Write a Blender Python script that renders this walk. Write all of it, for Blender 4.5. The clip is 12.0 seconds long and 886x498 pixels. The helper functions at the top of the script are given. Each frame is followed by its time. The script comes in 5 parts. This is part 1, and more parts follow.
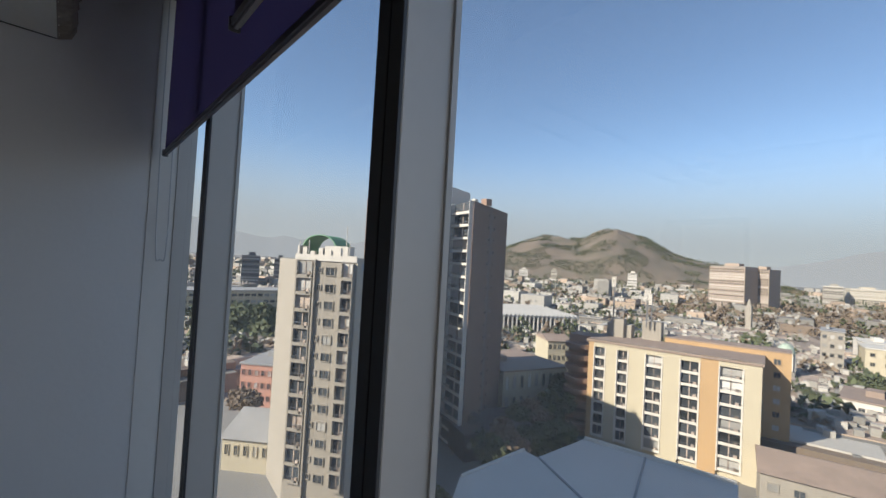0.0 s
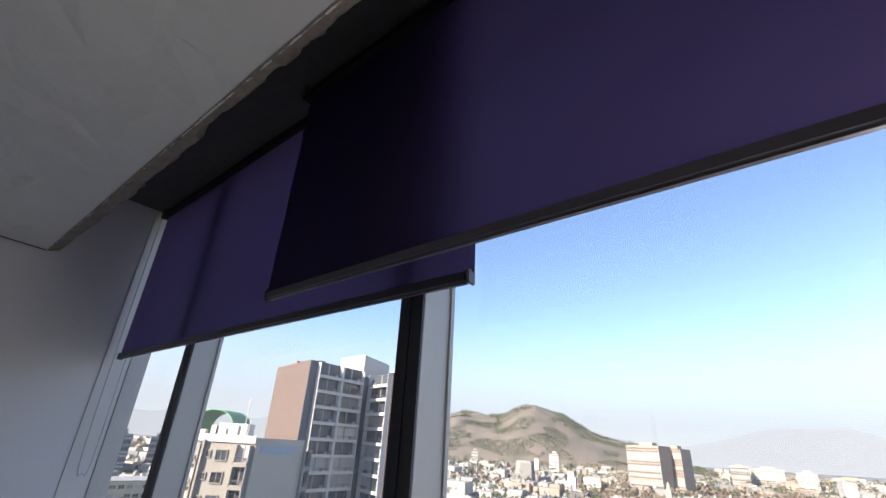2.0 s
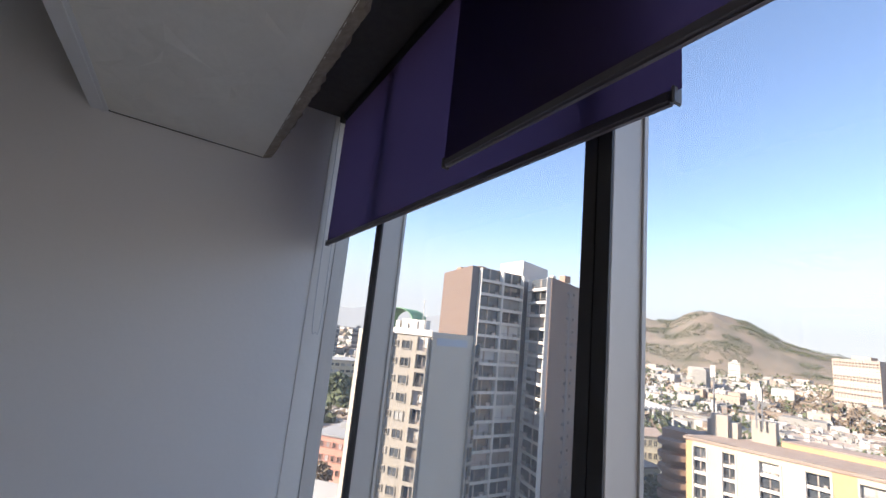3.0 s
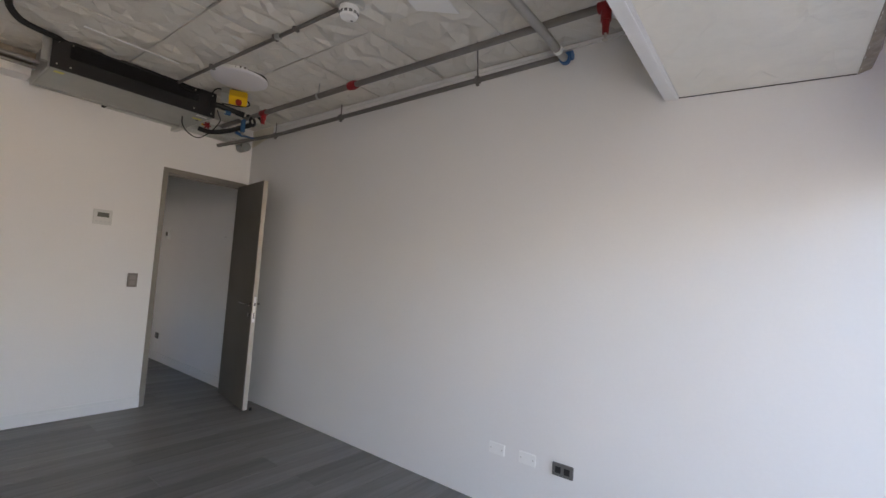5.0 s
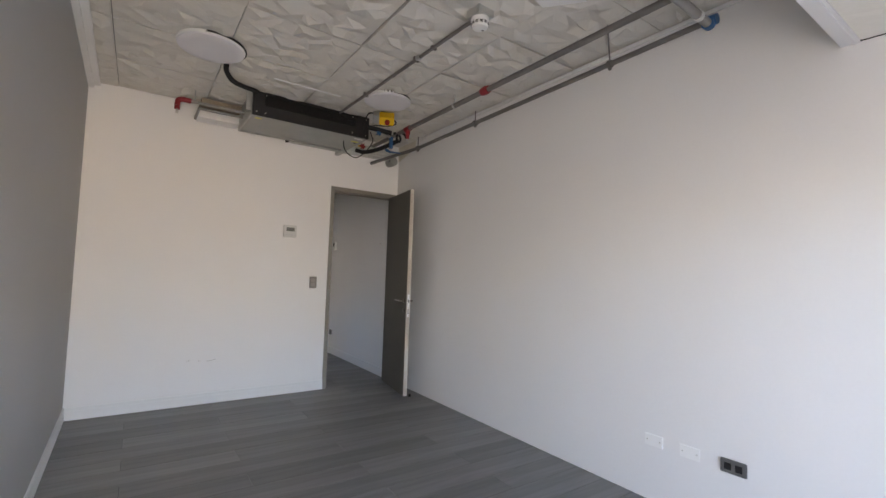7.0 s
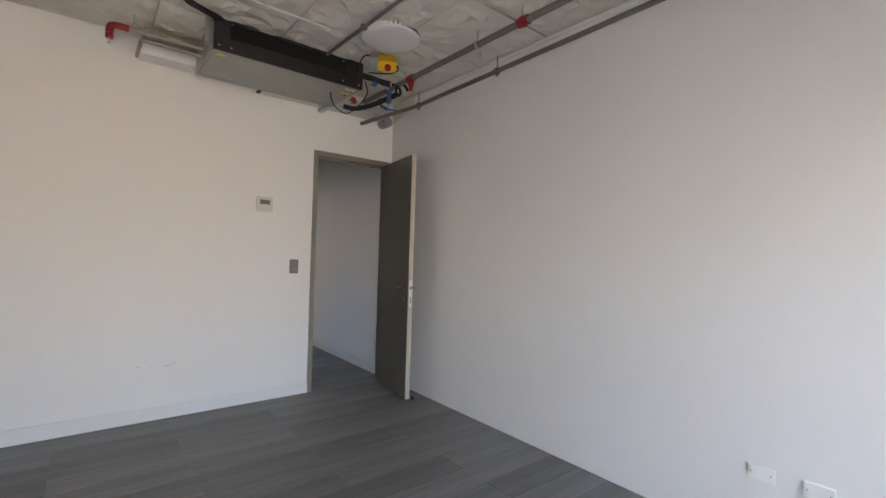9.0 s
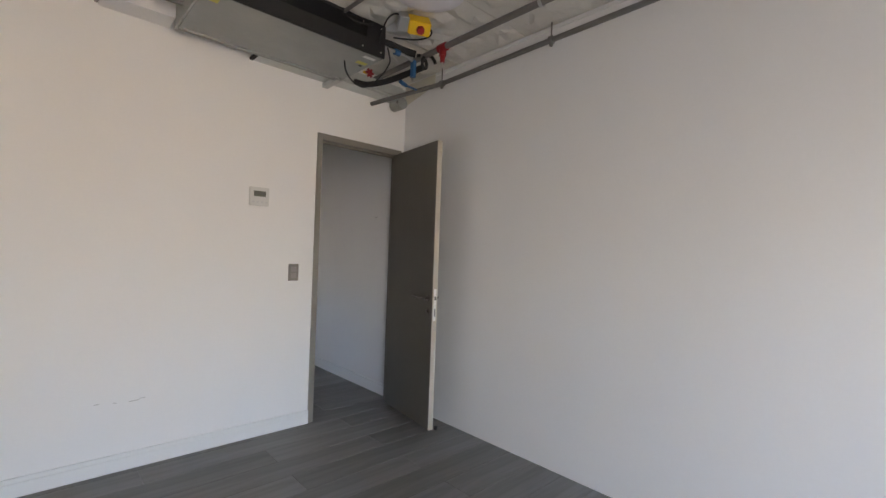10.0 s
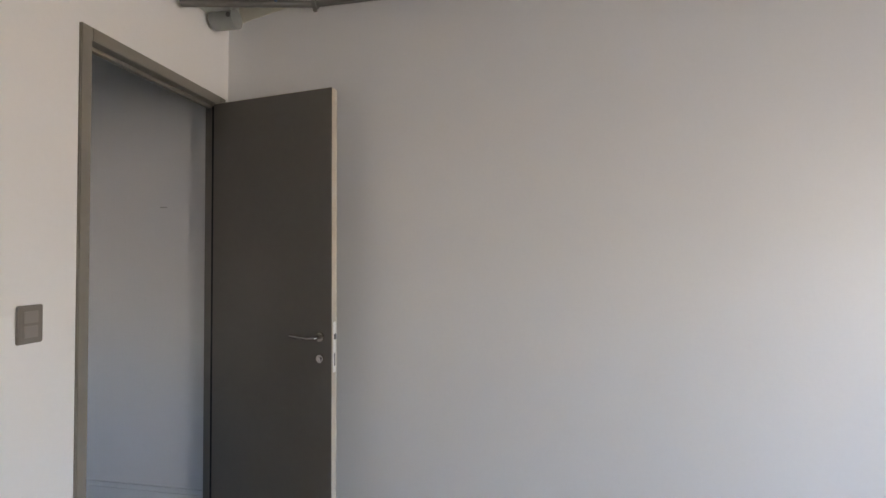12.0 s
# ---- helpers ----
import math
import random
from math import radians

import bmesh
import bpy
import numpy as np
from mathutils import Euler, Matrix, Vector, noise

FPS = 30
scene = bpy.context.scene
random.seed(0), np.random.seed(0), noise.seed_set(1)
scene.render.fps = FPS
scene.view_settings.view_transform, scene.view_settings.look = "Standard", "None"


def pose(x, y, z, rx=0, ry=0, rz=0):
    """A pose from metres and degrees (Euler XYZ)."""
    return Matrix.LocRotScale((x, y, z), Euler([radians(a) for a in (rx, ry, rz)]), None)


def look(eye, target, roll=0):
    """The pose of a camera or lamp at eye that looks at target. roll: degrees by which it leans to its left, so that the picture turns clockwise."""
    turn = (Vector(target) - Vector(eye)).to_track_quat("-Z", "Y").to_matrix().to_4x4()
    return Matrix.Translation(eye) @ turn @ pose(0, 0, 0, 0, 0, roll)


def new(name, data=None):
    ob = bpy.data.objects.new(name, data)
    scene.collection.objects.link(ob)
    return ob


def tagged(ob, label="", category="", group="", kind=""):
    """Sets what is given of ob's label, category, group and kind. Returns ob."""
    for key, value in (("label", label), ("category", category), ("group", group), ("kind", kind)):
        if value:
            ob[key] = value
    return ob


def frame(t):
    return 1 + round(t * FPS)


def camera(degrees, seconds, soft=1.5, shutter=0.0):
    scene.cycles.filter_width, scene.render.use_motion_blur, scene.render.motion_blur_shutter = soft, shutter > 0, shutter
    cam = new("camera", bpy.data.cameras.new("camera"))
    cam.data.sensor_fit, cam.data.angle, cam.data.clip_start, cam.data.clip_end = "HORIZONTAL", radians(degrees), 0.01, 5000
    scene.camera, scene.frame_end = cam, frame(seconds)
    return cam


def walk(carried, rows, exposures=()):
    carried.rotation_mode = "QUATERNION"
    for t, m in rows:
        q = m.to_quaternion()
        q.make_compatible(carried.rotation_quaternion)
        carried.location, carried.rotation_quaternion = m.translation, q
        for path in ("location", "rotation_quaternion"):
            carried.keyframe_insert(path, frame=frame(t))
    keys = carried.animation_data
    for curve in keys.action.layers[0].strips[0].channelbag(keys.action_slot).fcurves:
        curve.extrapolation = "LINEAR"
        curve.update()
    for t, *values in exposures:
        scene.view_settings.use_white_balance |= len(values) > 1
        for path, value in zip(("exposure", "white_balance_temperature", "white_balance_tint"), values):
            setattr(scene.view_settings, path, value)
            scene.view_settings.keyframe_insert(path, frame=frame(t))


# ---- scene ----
cam = camera(90.4, 12.0)
PATH = [
    (0, (-2.242, -4.638, 1.429), (-0.716, -5.929, 1.488), 3.2),
    (0.5, (-2.248, -4.493, 1.474), (-0.741, -5.771, 1.782), 3.7),
    (1, (-2.285, -4.388, 1.514), (-0.951, -5.77, 2.073), 3.6),
    (1.5, (-2.325, -4.337, 1.544), (-1.086, -5.721, 2.285), 3.3),
    (2, (-2.346, -4.326, 1.544), (-1.159, -5.712, 2.362), 3.3),
    (2.5, (-2.317, -4.333, 1.52), (-1.02, -5.693, 2.203), 4.4),
    (3, (-2.269, -4.335, 1.439), (-0.562, -5.31, 1.808), 5.8),
    (3.5, (-2.237, -4.321, 1.366), (-0.279, -4.678, 1.561), 5.4),
    (3.7, (-2.234, -4.303, 1.346), (-0.242, -4.386, 1.502), 5.6),
    (5.3, (-2.328, -4.345, 1.275), (-0.904, -2.946, 1.404), 3.6),
    (5.5, (-2.353, -4.366, 1.26), (-1.038, -2.864, 1.388), 3.4),
    (6, (-2.391, -4.403, 1.236), (-1.307, -2.728, 1.362), 2.9),
    (6.5, (-2.403, -4.401, 1.234), (-1.332, -2.716, 1.358), 2.2),
    (7, (-2.401, -4.404, 1.202), (-1.261, -2.764, 1.316), 1.9),
    (7.2, (-2.4, -4.393, 1.184), (-1.252, -2.758, 1.278), 1.8),
    (8.8, (-2.322, -3.803, 1.238), (-1.058, -2.253, 1.249), 1.5),
    (9, (-2.268, -3.652, 1.227), (-1.014, -2.095, 1.244), 1.7),
    (9.5, (-2.279, -3.284, 1.252), (-0.964, -1.777, 1.271), 1.8),
    (10, (-2.252, -2.937, 1.249), (-0.888, -1.474, 1.265), 2.0),
    (10.5, (-2.25, -2.512, 1.285), (-0.811, -1.122, 1.291), 2.0),
    (11, (-2.22, -2.101, 1.268), (-0.595, -0.937, 1.286), 2.0),
    (11.5, (-2.16, -1.714, 1.262), (-0.386, -0.79, 1.293), 1.1),
    (12, (-2.038, -1.458, 1.272), (-0.065, -1.13, 1.313), -0.2),
]
walk(cam, [(t, look(eye, target, roll)) for t, eye, target, roll in PATH],
     exposures=((0.0, 0.9, 6550, 11), (0.5, 1.2, 6500, 12), (1.0, 1.4, 6500, 14), (2.0, 1.7, 6500, 16), (2.5, 1.75, 6600, 17), (3.0, 1.85, 6750, 18), (3.5, 2.15, 6900, 18),
                (5.3, 3.8, 7350, 17), (6.0, 3.95, 7350, 17), (6.5, 3.95, 7300, 17), (9.0, 4.0, 7300, 16), (12.0, 4.2, 7300, 16)))

# ---- world, sun, light ----
SUN_TO = Vector((0.24, 0.85, 0.47)).normalized()
world = bpy.data.worlds.new("sky")
scene.world = world
world.use_nodes = True
wn = world.node_tree.nodes
wl = world.node_tree.links
sky = wn.new("ShaderNodeTexSky")
sky.sky_type = 'NISHITA'
sky.sun_disc = False
sky.sun_elevation = math.asin(SUN_TO.z)
sky.sun_rotation = math.atan2(SUN_TO.x, SUN_TO.y)
sky.altitude = 1200
sky.air_density = 1.0
sky.dust_density = 0.45
sky.ozone_density = 1.5
# city haze: a pale grey-blue layer that thins with height
geo = wn.new("ShaderNodeTexCoord")
sep = wn.new("ShaderNodeSeparateXYZ")
wl.new(geo.outputs["Generated"], sep.inputs[0])
thin = wn.new("ShaderNodeMapRange")
thin.interpolation_type = 'SMOOTHSTEP'
thin.inputs["From Min"].default_value = 0.05
thin.inputs["From Max"].default_value = 0.27
thin.inputs["To Min"].default_value = 0.94
thin.inputs["To Max"].default_value = 0.0
wl.new(sep.outputs[2], thin.inputs["Value"])
haze = wn.new("ShaderNodeMix")
haze.data_type = 'RGBA'
haze.inputs[7].default_value = (2.75, 2.82, 2.92, 1)
wl.new(thin.outputs[0], haze.inputs[0])
wl.new(sky.outputs[0], haze.inputs[6])
wl.new(haze.outputs[2], wn["Background"].inputs[0])
wn["Background"].inputs[1].default_value = 0.105
sun = new("sun", bpy.data.lights.new("sun", 'SUN'))
sun.data.energy = 4.6
sun.data.angle = radians(0.6)
sun.data.color = (1.0, 0.90, 0.76)
sun.matrix_world = look((0, 0, 60), Vector((0, 0, 60)) - SUN_TO)

# added lamp, unseen behind the walker: boosts sky and city light through the window
fill_lamp = new("window_fill_lamp", bpy.data.lights.new("window_fill_lamp", 'AREA'))
fill_lamp.data.shape = 'RECTANGLE'
fill_lamp.data.size, fill_lamp.data.size_y = 0.20, 1.7
fill_lamp.data.energy = 1.9
fill_lamp.data.color = (1.0, 0.96, 0.90)
fill_lamp.matrix_world = look((-2.60, -5.035, 0.95), (-2.60, 0, 1.7))

# ---- materials ----


def mat(name, col, rough=0.6, metal=0.0, grain=0.0, scale=40.0, stain=0.0, stain_scale=2.0, bump=0.0,
        bump_scale=None, rand=0.0, spec=0.5, stretch=(1, 1, 1), island=0.0, stain_col=None):
    m = bpy.data.materials.new(name)
    m.use_nodes = True
    n, l = m.node_tree.nodes, m.node_tree.links
    b = n["Principled BSDF"]
    b.inputs["Roughness"].default_value = rough
    b.inputs["Metallic"].default_value = metal
    b.inputs["Specular IOR Level"].default_value = spec
    co = n.new("ShaderNodeTexCoord")
    mp = n.new("ShaderNodeMapping")
    mp.inputs["Scale"].default_value = stretch
    l.new(co.outputs["Object"], mp.inputs["Vector"])
    rgb = n.new("ShaderNodeRGB")
    rgb.outputs[0].default_value = (*col, 1)
    out = rgb.outputs[0]

    def vary(sock, factor, amount):
        mr = n.new("ShaderNodeMapRange")
        mr.inputs["To Min"].default_value = 1 - amount
        mr.inputs["To Max"].default_value = 1 + amount
        l.new(factor, mr.inputs["Value"])
        mx = n.new("ShaderNodeVectorMath")
        mx.operation = 'SCALE'
        l.new(sock, mx.inputs[0])
        l.new(mr.outputs[0], mx.inputs["Scale"])
        return mx.outputs[0]

    def tex(s, detail=4):
        t = n.new("ShaderNodeTexNoise")
        t.inputs["Scale"].default_value = s
        t.inputs["Detail"].default_value = detail
        l.new(mp.outputs[0], t.inputs["Vector"])
        return t.outputs[0]
    if stain:
        f = tex(stain_scale, 6)
        if stain_col:
            mr = n.new("ShaderNodeMapRange")
            mr.inputs["From Min"].default_value = 0.45
            mr.inputs["From Max"].default_value = 0.7
            mr.inputs["To Max"].default_value = stain
            l.new(f, mr.inputs["Value"])
            mx = n.new("ShaderNodeMix")
            mx.data_type = 'RGBA'
            mx.inputs["B"].default_value = (0, 0, 0, 1)
            mx.inputs[7].default_value = (*stain_col, 1)
            l.new(mr.outputs[0], mx.inputs[0])
            l.new(out, mx.inputs[6])
            out = mx.outputs[2]
        else:
            out = vary(out, f, stain)
    if grain:
        out = vary(out, tex(scale), grain)
    if rand:
        oi = n.new("ShaderNodeObjectInfo")
        out = vary(out, oi.outputs["Random"], rand)
    if island:
        ge = n.new("ShaderNodeNewGeometry")
        out = vary(out, ge.outputs["Random Per Island"], island)
    l.new(out, b.inputs["Base Color"])
    if bump:
        bp = n.new("ShaderNodeBump")
        bp.inputs["Strength"].default_value = 1.0
        bp.inputs["Distance"].default_value = bump
        l.new(tex(bump_scale or scale, 5), bp.inputs["Height"])
        l.new(bp.outputs[0], b.inputs["Normal"])
    return m


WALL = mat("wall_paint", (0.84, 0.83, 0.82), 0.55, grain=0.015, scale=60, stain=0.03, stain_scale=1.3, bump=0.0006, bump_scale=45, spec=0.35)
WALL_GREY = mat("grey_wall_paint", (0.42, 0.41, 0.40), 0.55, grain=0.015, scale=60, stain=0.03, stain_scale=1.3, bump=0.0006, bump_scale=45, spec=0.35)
CEIL = mat("embossed_panel", (0.66, 0.635, 0.58), 0.36, grain=0.03, scale=90, stain=0.05, stain_scale=3, bump=0.0008, bump_scale=70)
SOFFIT = mat("soffit_board", (0.88, 0.845, 0.765), 0.6, grain=0.03, scale=40, stain=0.07, stain_scale=4, bump=0.006, bump_scale=9)
RAW_EDGE = mat("raw_plaster_edge", (0.34, 0.285, 0.225), 0.95, grain=0.35, scale=45, stain=0.3, stain_scale=14, bump=0.006, bump_scale=60)
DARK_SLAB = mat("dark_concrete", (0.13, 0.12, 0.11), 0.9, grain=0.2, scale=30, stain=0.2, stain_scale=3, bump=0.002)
PLANK = mat("grey_laminate", (0.180, 0.171, 0.164), 0.40, grain=0.26, scale=20, stain=0.38, stain_scale=5, rand=0.2, bump=0.0004, bump_scale=40, stretch=(0.12, 1.6, 1), spec=0.4)
SUBFLOOR = mat("dark_joint", (0.05, 0.05, 0.05), 0.9, grain=0.1)
BASE = mat("white_skirting", (0.80, 0.80, 0.79), 0.4, grain=0.02, scale=30, stain=0.04, stain_scale=3)
DOOR = mat("door_laminate", (0.150, 0.136, 0.118), 0.45, grain=0.05, scale=30, stain=0.08, stain_scale=4, spec=0.4)
DOOR_EDGE = mat("door_edging", (0.50, 0.45, 0.37), 0.5, grain=0.05, scale=30, stain=0.06)
FRAME = mat("door_frame_paint", (0.24, 0.22, 0.19), 0.5, grain=0.05, scale=40, stain=0.1, stain_scale=5)
LOCK = mat("satin_lock_plate", (0.80, 0.79, 0.77), 0.42, 0.35, grain=0.03)
CHROME = mat("brushed_steel", (0.62, 0.60, 0.57), 0.28, 1.0, grain=0.05)
NICKEL = mat("dark_nickel", (0.46, 0.44, 0.42), 0.25, 1.0, grain=0.05)
THERMO_PL = mat("off_white_plastic", (0.66, 0.66, 0.64), 0.4, grain=0.02, stain=0.03)
GALV = mat("galvanised_steel", (0.52, 0.53, 0.52), 0.42, 0.75, grain=0.12, scale=22, stain=0.14, stain_scale=8)
PIPE = mat("painted_steel_pipe", (0.21, 0.198, 0.187), 0.5, 0.35, grain=0.1, scale=30, stain=0.15, stain_scale=7)
SHEET = mat("zinc_sheet", (0.60, 0.62, 0.60), 0.45, 0.55, grain=0.04, scale=40, stain=0.12, stain_scale=5)
PAN = mat("dull_zinc_pan", (0.36, 0.37, 0.355), 0.42, 0.6, grain=0.05, scale=30, stain=0.2, stain_scale=4)
BLACK = mat("black_sheet_metal", (0.011, 0.0105, 0.011), 0.6, 0.0, grain=0.1, stain=0.2, stain_scale=8)
RUBBER = mat("black_insulation", (0.018, 0.018, 0.018), 0.75, grain=0.2, bump=0.002, bump_scale=80)
RED = mat("red_fitting_paint", (0.30, 0.016, 0.020), 0.4, grain=0.1, stain=0.1, stain_scale=12)
YELLOW = mat("yellow_plastic", (0.80, 0.50, 0.02), 0.4, grain=0.04)
BLUE = mat("blue_fitting", (0.035, 0.13, 0.30), 0.4, grain=0.08)
WHITE_PL = mat("white_plastic", (0.80, 0.80, 0.78), 0.35, grain=0.02, stain=0.03)
PLATE_PL = mat("bright_plate_plastic", (0.90, 0.895, 0.88), 0.3, grain=0.02, stain=0.02)
GREY_PL = mat("dark_grey_plastic", (0.125, 0.12, 0.118), 0.4, grain=0.05)
TAUPE_PL = mat("taupe_plastic", (0.21, 0.185, 0.165), 0.4, grain=0.05)
LCD = mat("lcd_screen", (0.18, 0.19, 0.16), 0.2)
DIFFUSER = mat("lamp_diffuser", (0.74, 0.73, 0.76), 0.4, grain=0.01)
HOLE = mat("void_dark", (0.03, 0.028, 0.026), 0.95)
CREAM = mat("cream_board", (0.72, 0.68, 0.58), 0.7, grain=0.03, stain=0.05)
PVC = mat("grey_pvc", (0.31, 0.295, 0.275), 0.4, grain=0.05, stain=0.08)
RAIL = mat("blind_rail", (0.14, 0.13, 0.15), 0.4, 0.3, grain=0.05)
ALU_L = mat("light_aluminium", (0.58, 0.565, 0.54), 0.45, 0.15, grain=0.02, scale=50, stain=0.03)
ALU_D = mat("dark_gasket_profile", (0.065, 0.066, 0.072), 0.5, 0.2, grain=0.08)
PALE = mat("pale_jamb_paint", (0.84, 0.82, 0.78), 0.5, grain=0.02, stain=0.04)
SMUDGE = mat("scuff", (0.50, 0.48, 0.46), 0.8)
CORD = mat("blind_cord", (0.62, 0.62, 0.62), 0.5)


def fabric():
    m = bpy.data.materials.new("indigo_screen_fabric")
    m.use_nodes = True
    n, l = m.node_tree.nodes, m.node_tree.links
    b = n["Principled BSDF"]
    b.inputs["Base Color"].default_value = (0.028, 0.022, 0.040, 1)
    b.inputs["Roughness"].default_value = 0.85
    b.inputs["Specular IOR Level"].default_value = 0.15
    t = n.new("ShaderNodeBsdfTranslucent")
    tr = n.new("ShaderNodeBsdfTransparent")
    co = n.new("ShaderNodeTexCoord")
    ns = n.new("ShaderNodeTexNoise")
    ns.inputs["Scale"].default_value = 3.0
    l.new(co.outputs["Object"], ns.inputs["Vector"])
    cr = n.new("ShaderNodeMix")
    cr.data_type = 'RGBA'
    cr.inputs[6].default_value = (0.036, 0.024, 0.060, 1)
    cr.inputs[7].default_value = (0.046, 0.032, 0.076, 1)
    l.new(ns.outputs[0], cr.inputs[0])
    l.new(cr.outputs[2], t.inputs[0])
    tr.inputs[0].default_value = (0.40, 0.32, 0.70, 1)
    a = n.new("ShaderNodeAddShader")
    l.new(b.outputs[0], a.inputs[0])
    l.new(t.outputs[0], a.inputs[1])
    mx = n.new("ShaderNodeMixShader")
    mx.inputs[0].default_value = 0.006
    l.new(a.outputs[0], mx.inputs[1])
    l.new(tr.outputs[0], mx.inputs[2])
    l.new(mx.outputs[0], n["Material Output"].inputs["Surface"])
    return m


FABRIC = fabric()


def glass():
    m = bpy.data.materials.new("window_glass")
    m.use_nodes = True
    n, l = m.node_tree.nodes, m.node_tree.links
    tr = n.new("ShaderNodeBsdfTransparent")
    tr.inputs[0].default_value = (0.93, 0.96, 0.97, 1)
    g = n.new("ShaderNodeBsdfGlossy")
    g.inputs["Roughness"].default_value = 0.02
    mx = n.new("ShaderNodeMixShader")
    mx.inputs[0].default_value = 0.03
    l.new(tr.outputs[0], mx.inputs[1])
    l.new(g.outputs[0], mx.inputs[2])
    # thin film of dust on the outside; its veil also stands in for haze
    co = n.new("ShaderNodeTexCoord")
    ns = n.new("ShaderNodeTexNoise")
    ns.inputs["Scale"].default_value = 1.6
    ns.inputs["Detail"].default_value = 5
    l.new(co.outputs["Object"], ns.inputs["Vector"])
    amt = n.new("ShaderNodeMapRange")
    amt.inputs["From Min"].default_value = 0.3
    amt.inputs["From Max"].default_value = 0.75
    amt.inputs["To Min"].default_value = 0.04
    amt.inputs["To Max"].default_value = 0.085
    l.new(ns.outputs[0], amt.inputs["Value"])
    dust_haze = n.new("ShaderNodeBsdfTranslucent")
    dust_haze.inputs[0].default_value = (0.80, 0.77, 0.72, 1)
    film = n.new("ShaderNodeMixShader")
    l.new(amt.outputs[0], film.inputs[0])
    l.new(mx.outputs[0], film.inputs[1])
    l.new(dust_haze.outputs[0], film.inputs[2])
    l.new(film.outputs[0], n["Material Output"].inputs["Surface"])
    return m


GLASS = glass()

# ---- mesh helpers ----


def box(bm, a, b, m=None):
    lo = [min(p, q) for p, q in zip(a, b)]
    hi = [max(p, q) for p, q in zip(a, b)]
    vs = [bm.verts.new((x, y, z)) for x in (lo[0], hi[0]) for y in (lo[1], hi[1]) for z in (lo[2], hi[2])]
    if m is not None:
        for v in vs:
            v.co = m @ v.co
    for f in ((0, 1, 3, 2), (4, 6, 7, 5), (0, 4, 5, 1), (2, 3, 7, 6), (0, 2, 6, 4), (1, 5, 7, 3)):
        bm.faces.new([vs[i] for i in f])
    return vs


def tube(bm, p, q, r, seg=12, r2=None):
    p, q = Vector(p), Vector(q)
    rot = (q - p).to_track_quat("Z", "Y").to_matrix().to_4x4()
    bmesh.ops.create_cone(bm, cap_ends=True, segments=seg, radius1=r, radius2=r if r2 is None else r2, depth=(q - p).length,
                          matrix=Matrix.Translation((p + q) / 2) @ rot)


def smooth_path(pts, n=8):
    """Catmull-Rom points through pts."""
    pts = [Vector(p) for p in pts]
    ext = [pts[0] * 2 - pts[1]] + pts + [pts[-1] * 2 - pts[-2]]
    out = []
    for i in range(1, len(ext) - 2):
        a, b, c, d = ext[i - 1:i + 3]
        for k in range(n):
            t = k / n
            out.append(0.5 * (2 * b + (c - a) * t + (2 * a - 5 * b + 4 * c - d) * t * t + (3 * b - a - 3 * c + d) * t ** 3))
    return out + [pts[-1]]


def hose(bm, pts, r, seg=8, n=6):
    path = smooth_path(pts, n)
    rings = []
    for i, p in enumerate(path):
        d = (path[min(i + 1, len(path) - 1)] - path[max(i - 1, 0)]).normalized()
        rot = d.to_track_quat("Z", "Y").to_matrix()
        rings.append([bm.verts.new(p + rot @ Vector((r * math.cos(k * 2 * math.pi / seg), r * math.sin(k * 2 * math.pi / seg), 0))) for k in range(seg)])
    for a, b in zip(rings, rings[1:]):
        for k in range(seg):
            bm.faces.new((a[k], a[(k + 1) % seg], b[(k + 1) % seg], b[k]))
    bm.faces.new(rings[0][::-1])
    bm.faces.new(rings[-1])


def bevelled(bm, w=0.002, seg=2):
    bmesh.ops.bevel(bm, geom=list(bm.edges), offset=w, segments=seg, affect='EDGES', clamp_overlap=True)


def mesh_from(name, bm, material, flat=True, angle=40):
    bmesh.ops.recalc_face_normals(bm, faces=bm.faces)
    me = bpy.data.meshes.new(name)
    bm.to_mesh(me)
    bm.free()
    mats = material if isinstance(material, (list, tuple)) else [material]
    for mm in mats:
        me.materials.append(mm)
    if not flat:
        me.shade_smooth()
        me.set_sharp_from_angle(angle=radians(angle))
    return me


def part(name, bm, material, parent, label="", flat=True):
    ob = new(name, mesh_from(name, bm, material, flat))
    ob.parent = parent
    if label:
        tagged(ob, label)
    return ob


def thing(name, label, category, bm=None, material=None, at=(0, 0, 0), group="", kind="", flat=True):
    ob = new(name, mesh_from(name, bm, material, flat) if bm else None)
    ob.location = at
    return tagged(ob, label, category, group, kind)


def B():
    return bmesh.new()


def boxes(*pairs, bevel=0):
    bm = B()
    for a, b in pairs:
        box(bm, a, b)
    if bevel:
        bevelled(bm, bevel)
    return bm


def structure(name, label, bm, material, category="", flat=True):
    return thing(name, label, category or name.split("_")[0], bm, material, kind="structure", flat=flat)




def skewed(bm):
    """Turn a piece of the west wall about the room's corner: the wall is slightly out of square."""
    bmesh.ops.transform(bm, verts=bm.verts, matrix=Matrix.Translation((-W + 0.008, 0, 0)) @ Matrix.Rotation(radians(0.9), 4, 'Z') @ Matrix.Translation((W, 0, 0)))
    return bm


def prism(bm, pts, z0, z1):
    lo = [bm.verts.new((p[0], p[1], z0)) for p in pts]
    hi = [bm.verts.new((p[0], p[1], z1)) for p in pts]
    n = len(pts)
    for k in range(n):
        bm.faces.new((lo[k], lo[(k + 1) % n], hi[(k + 1) % n], hi[k]))
    bm.faces.new(hi)
    bm.faces.new(lo[::-1])


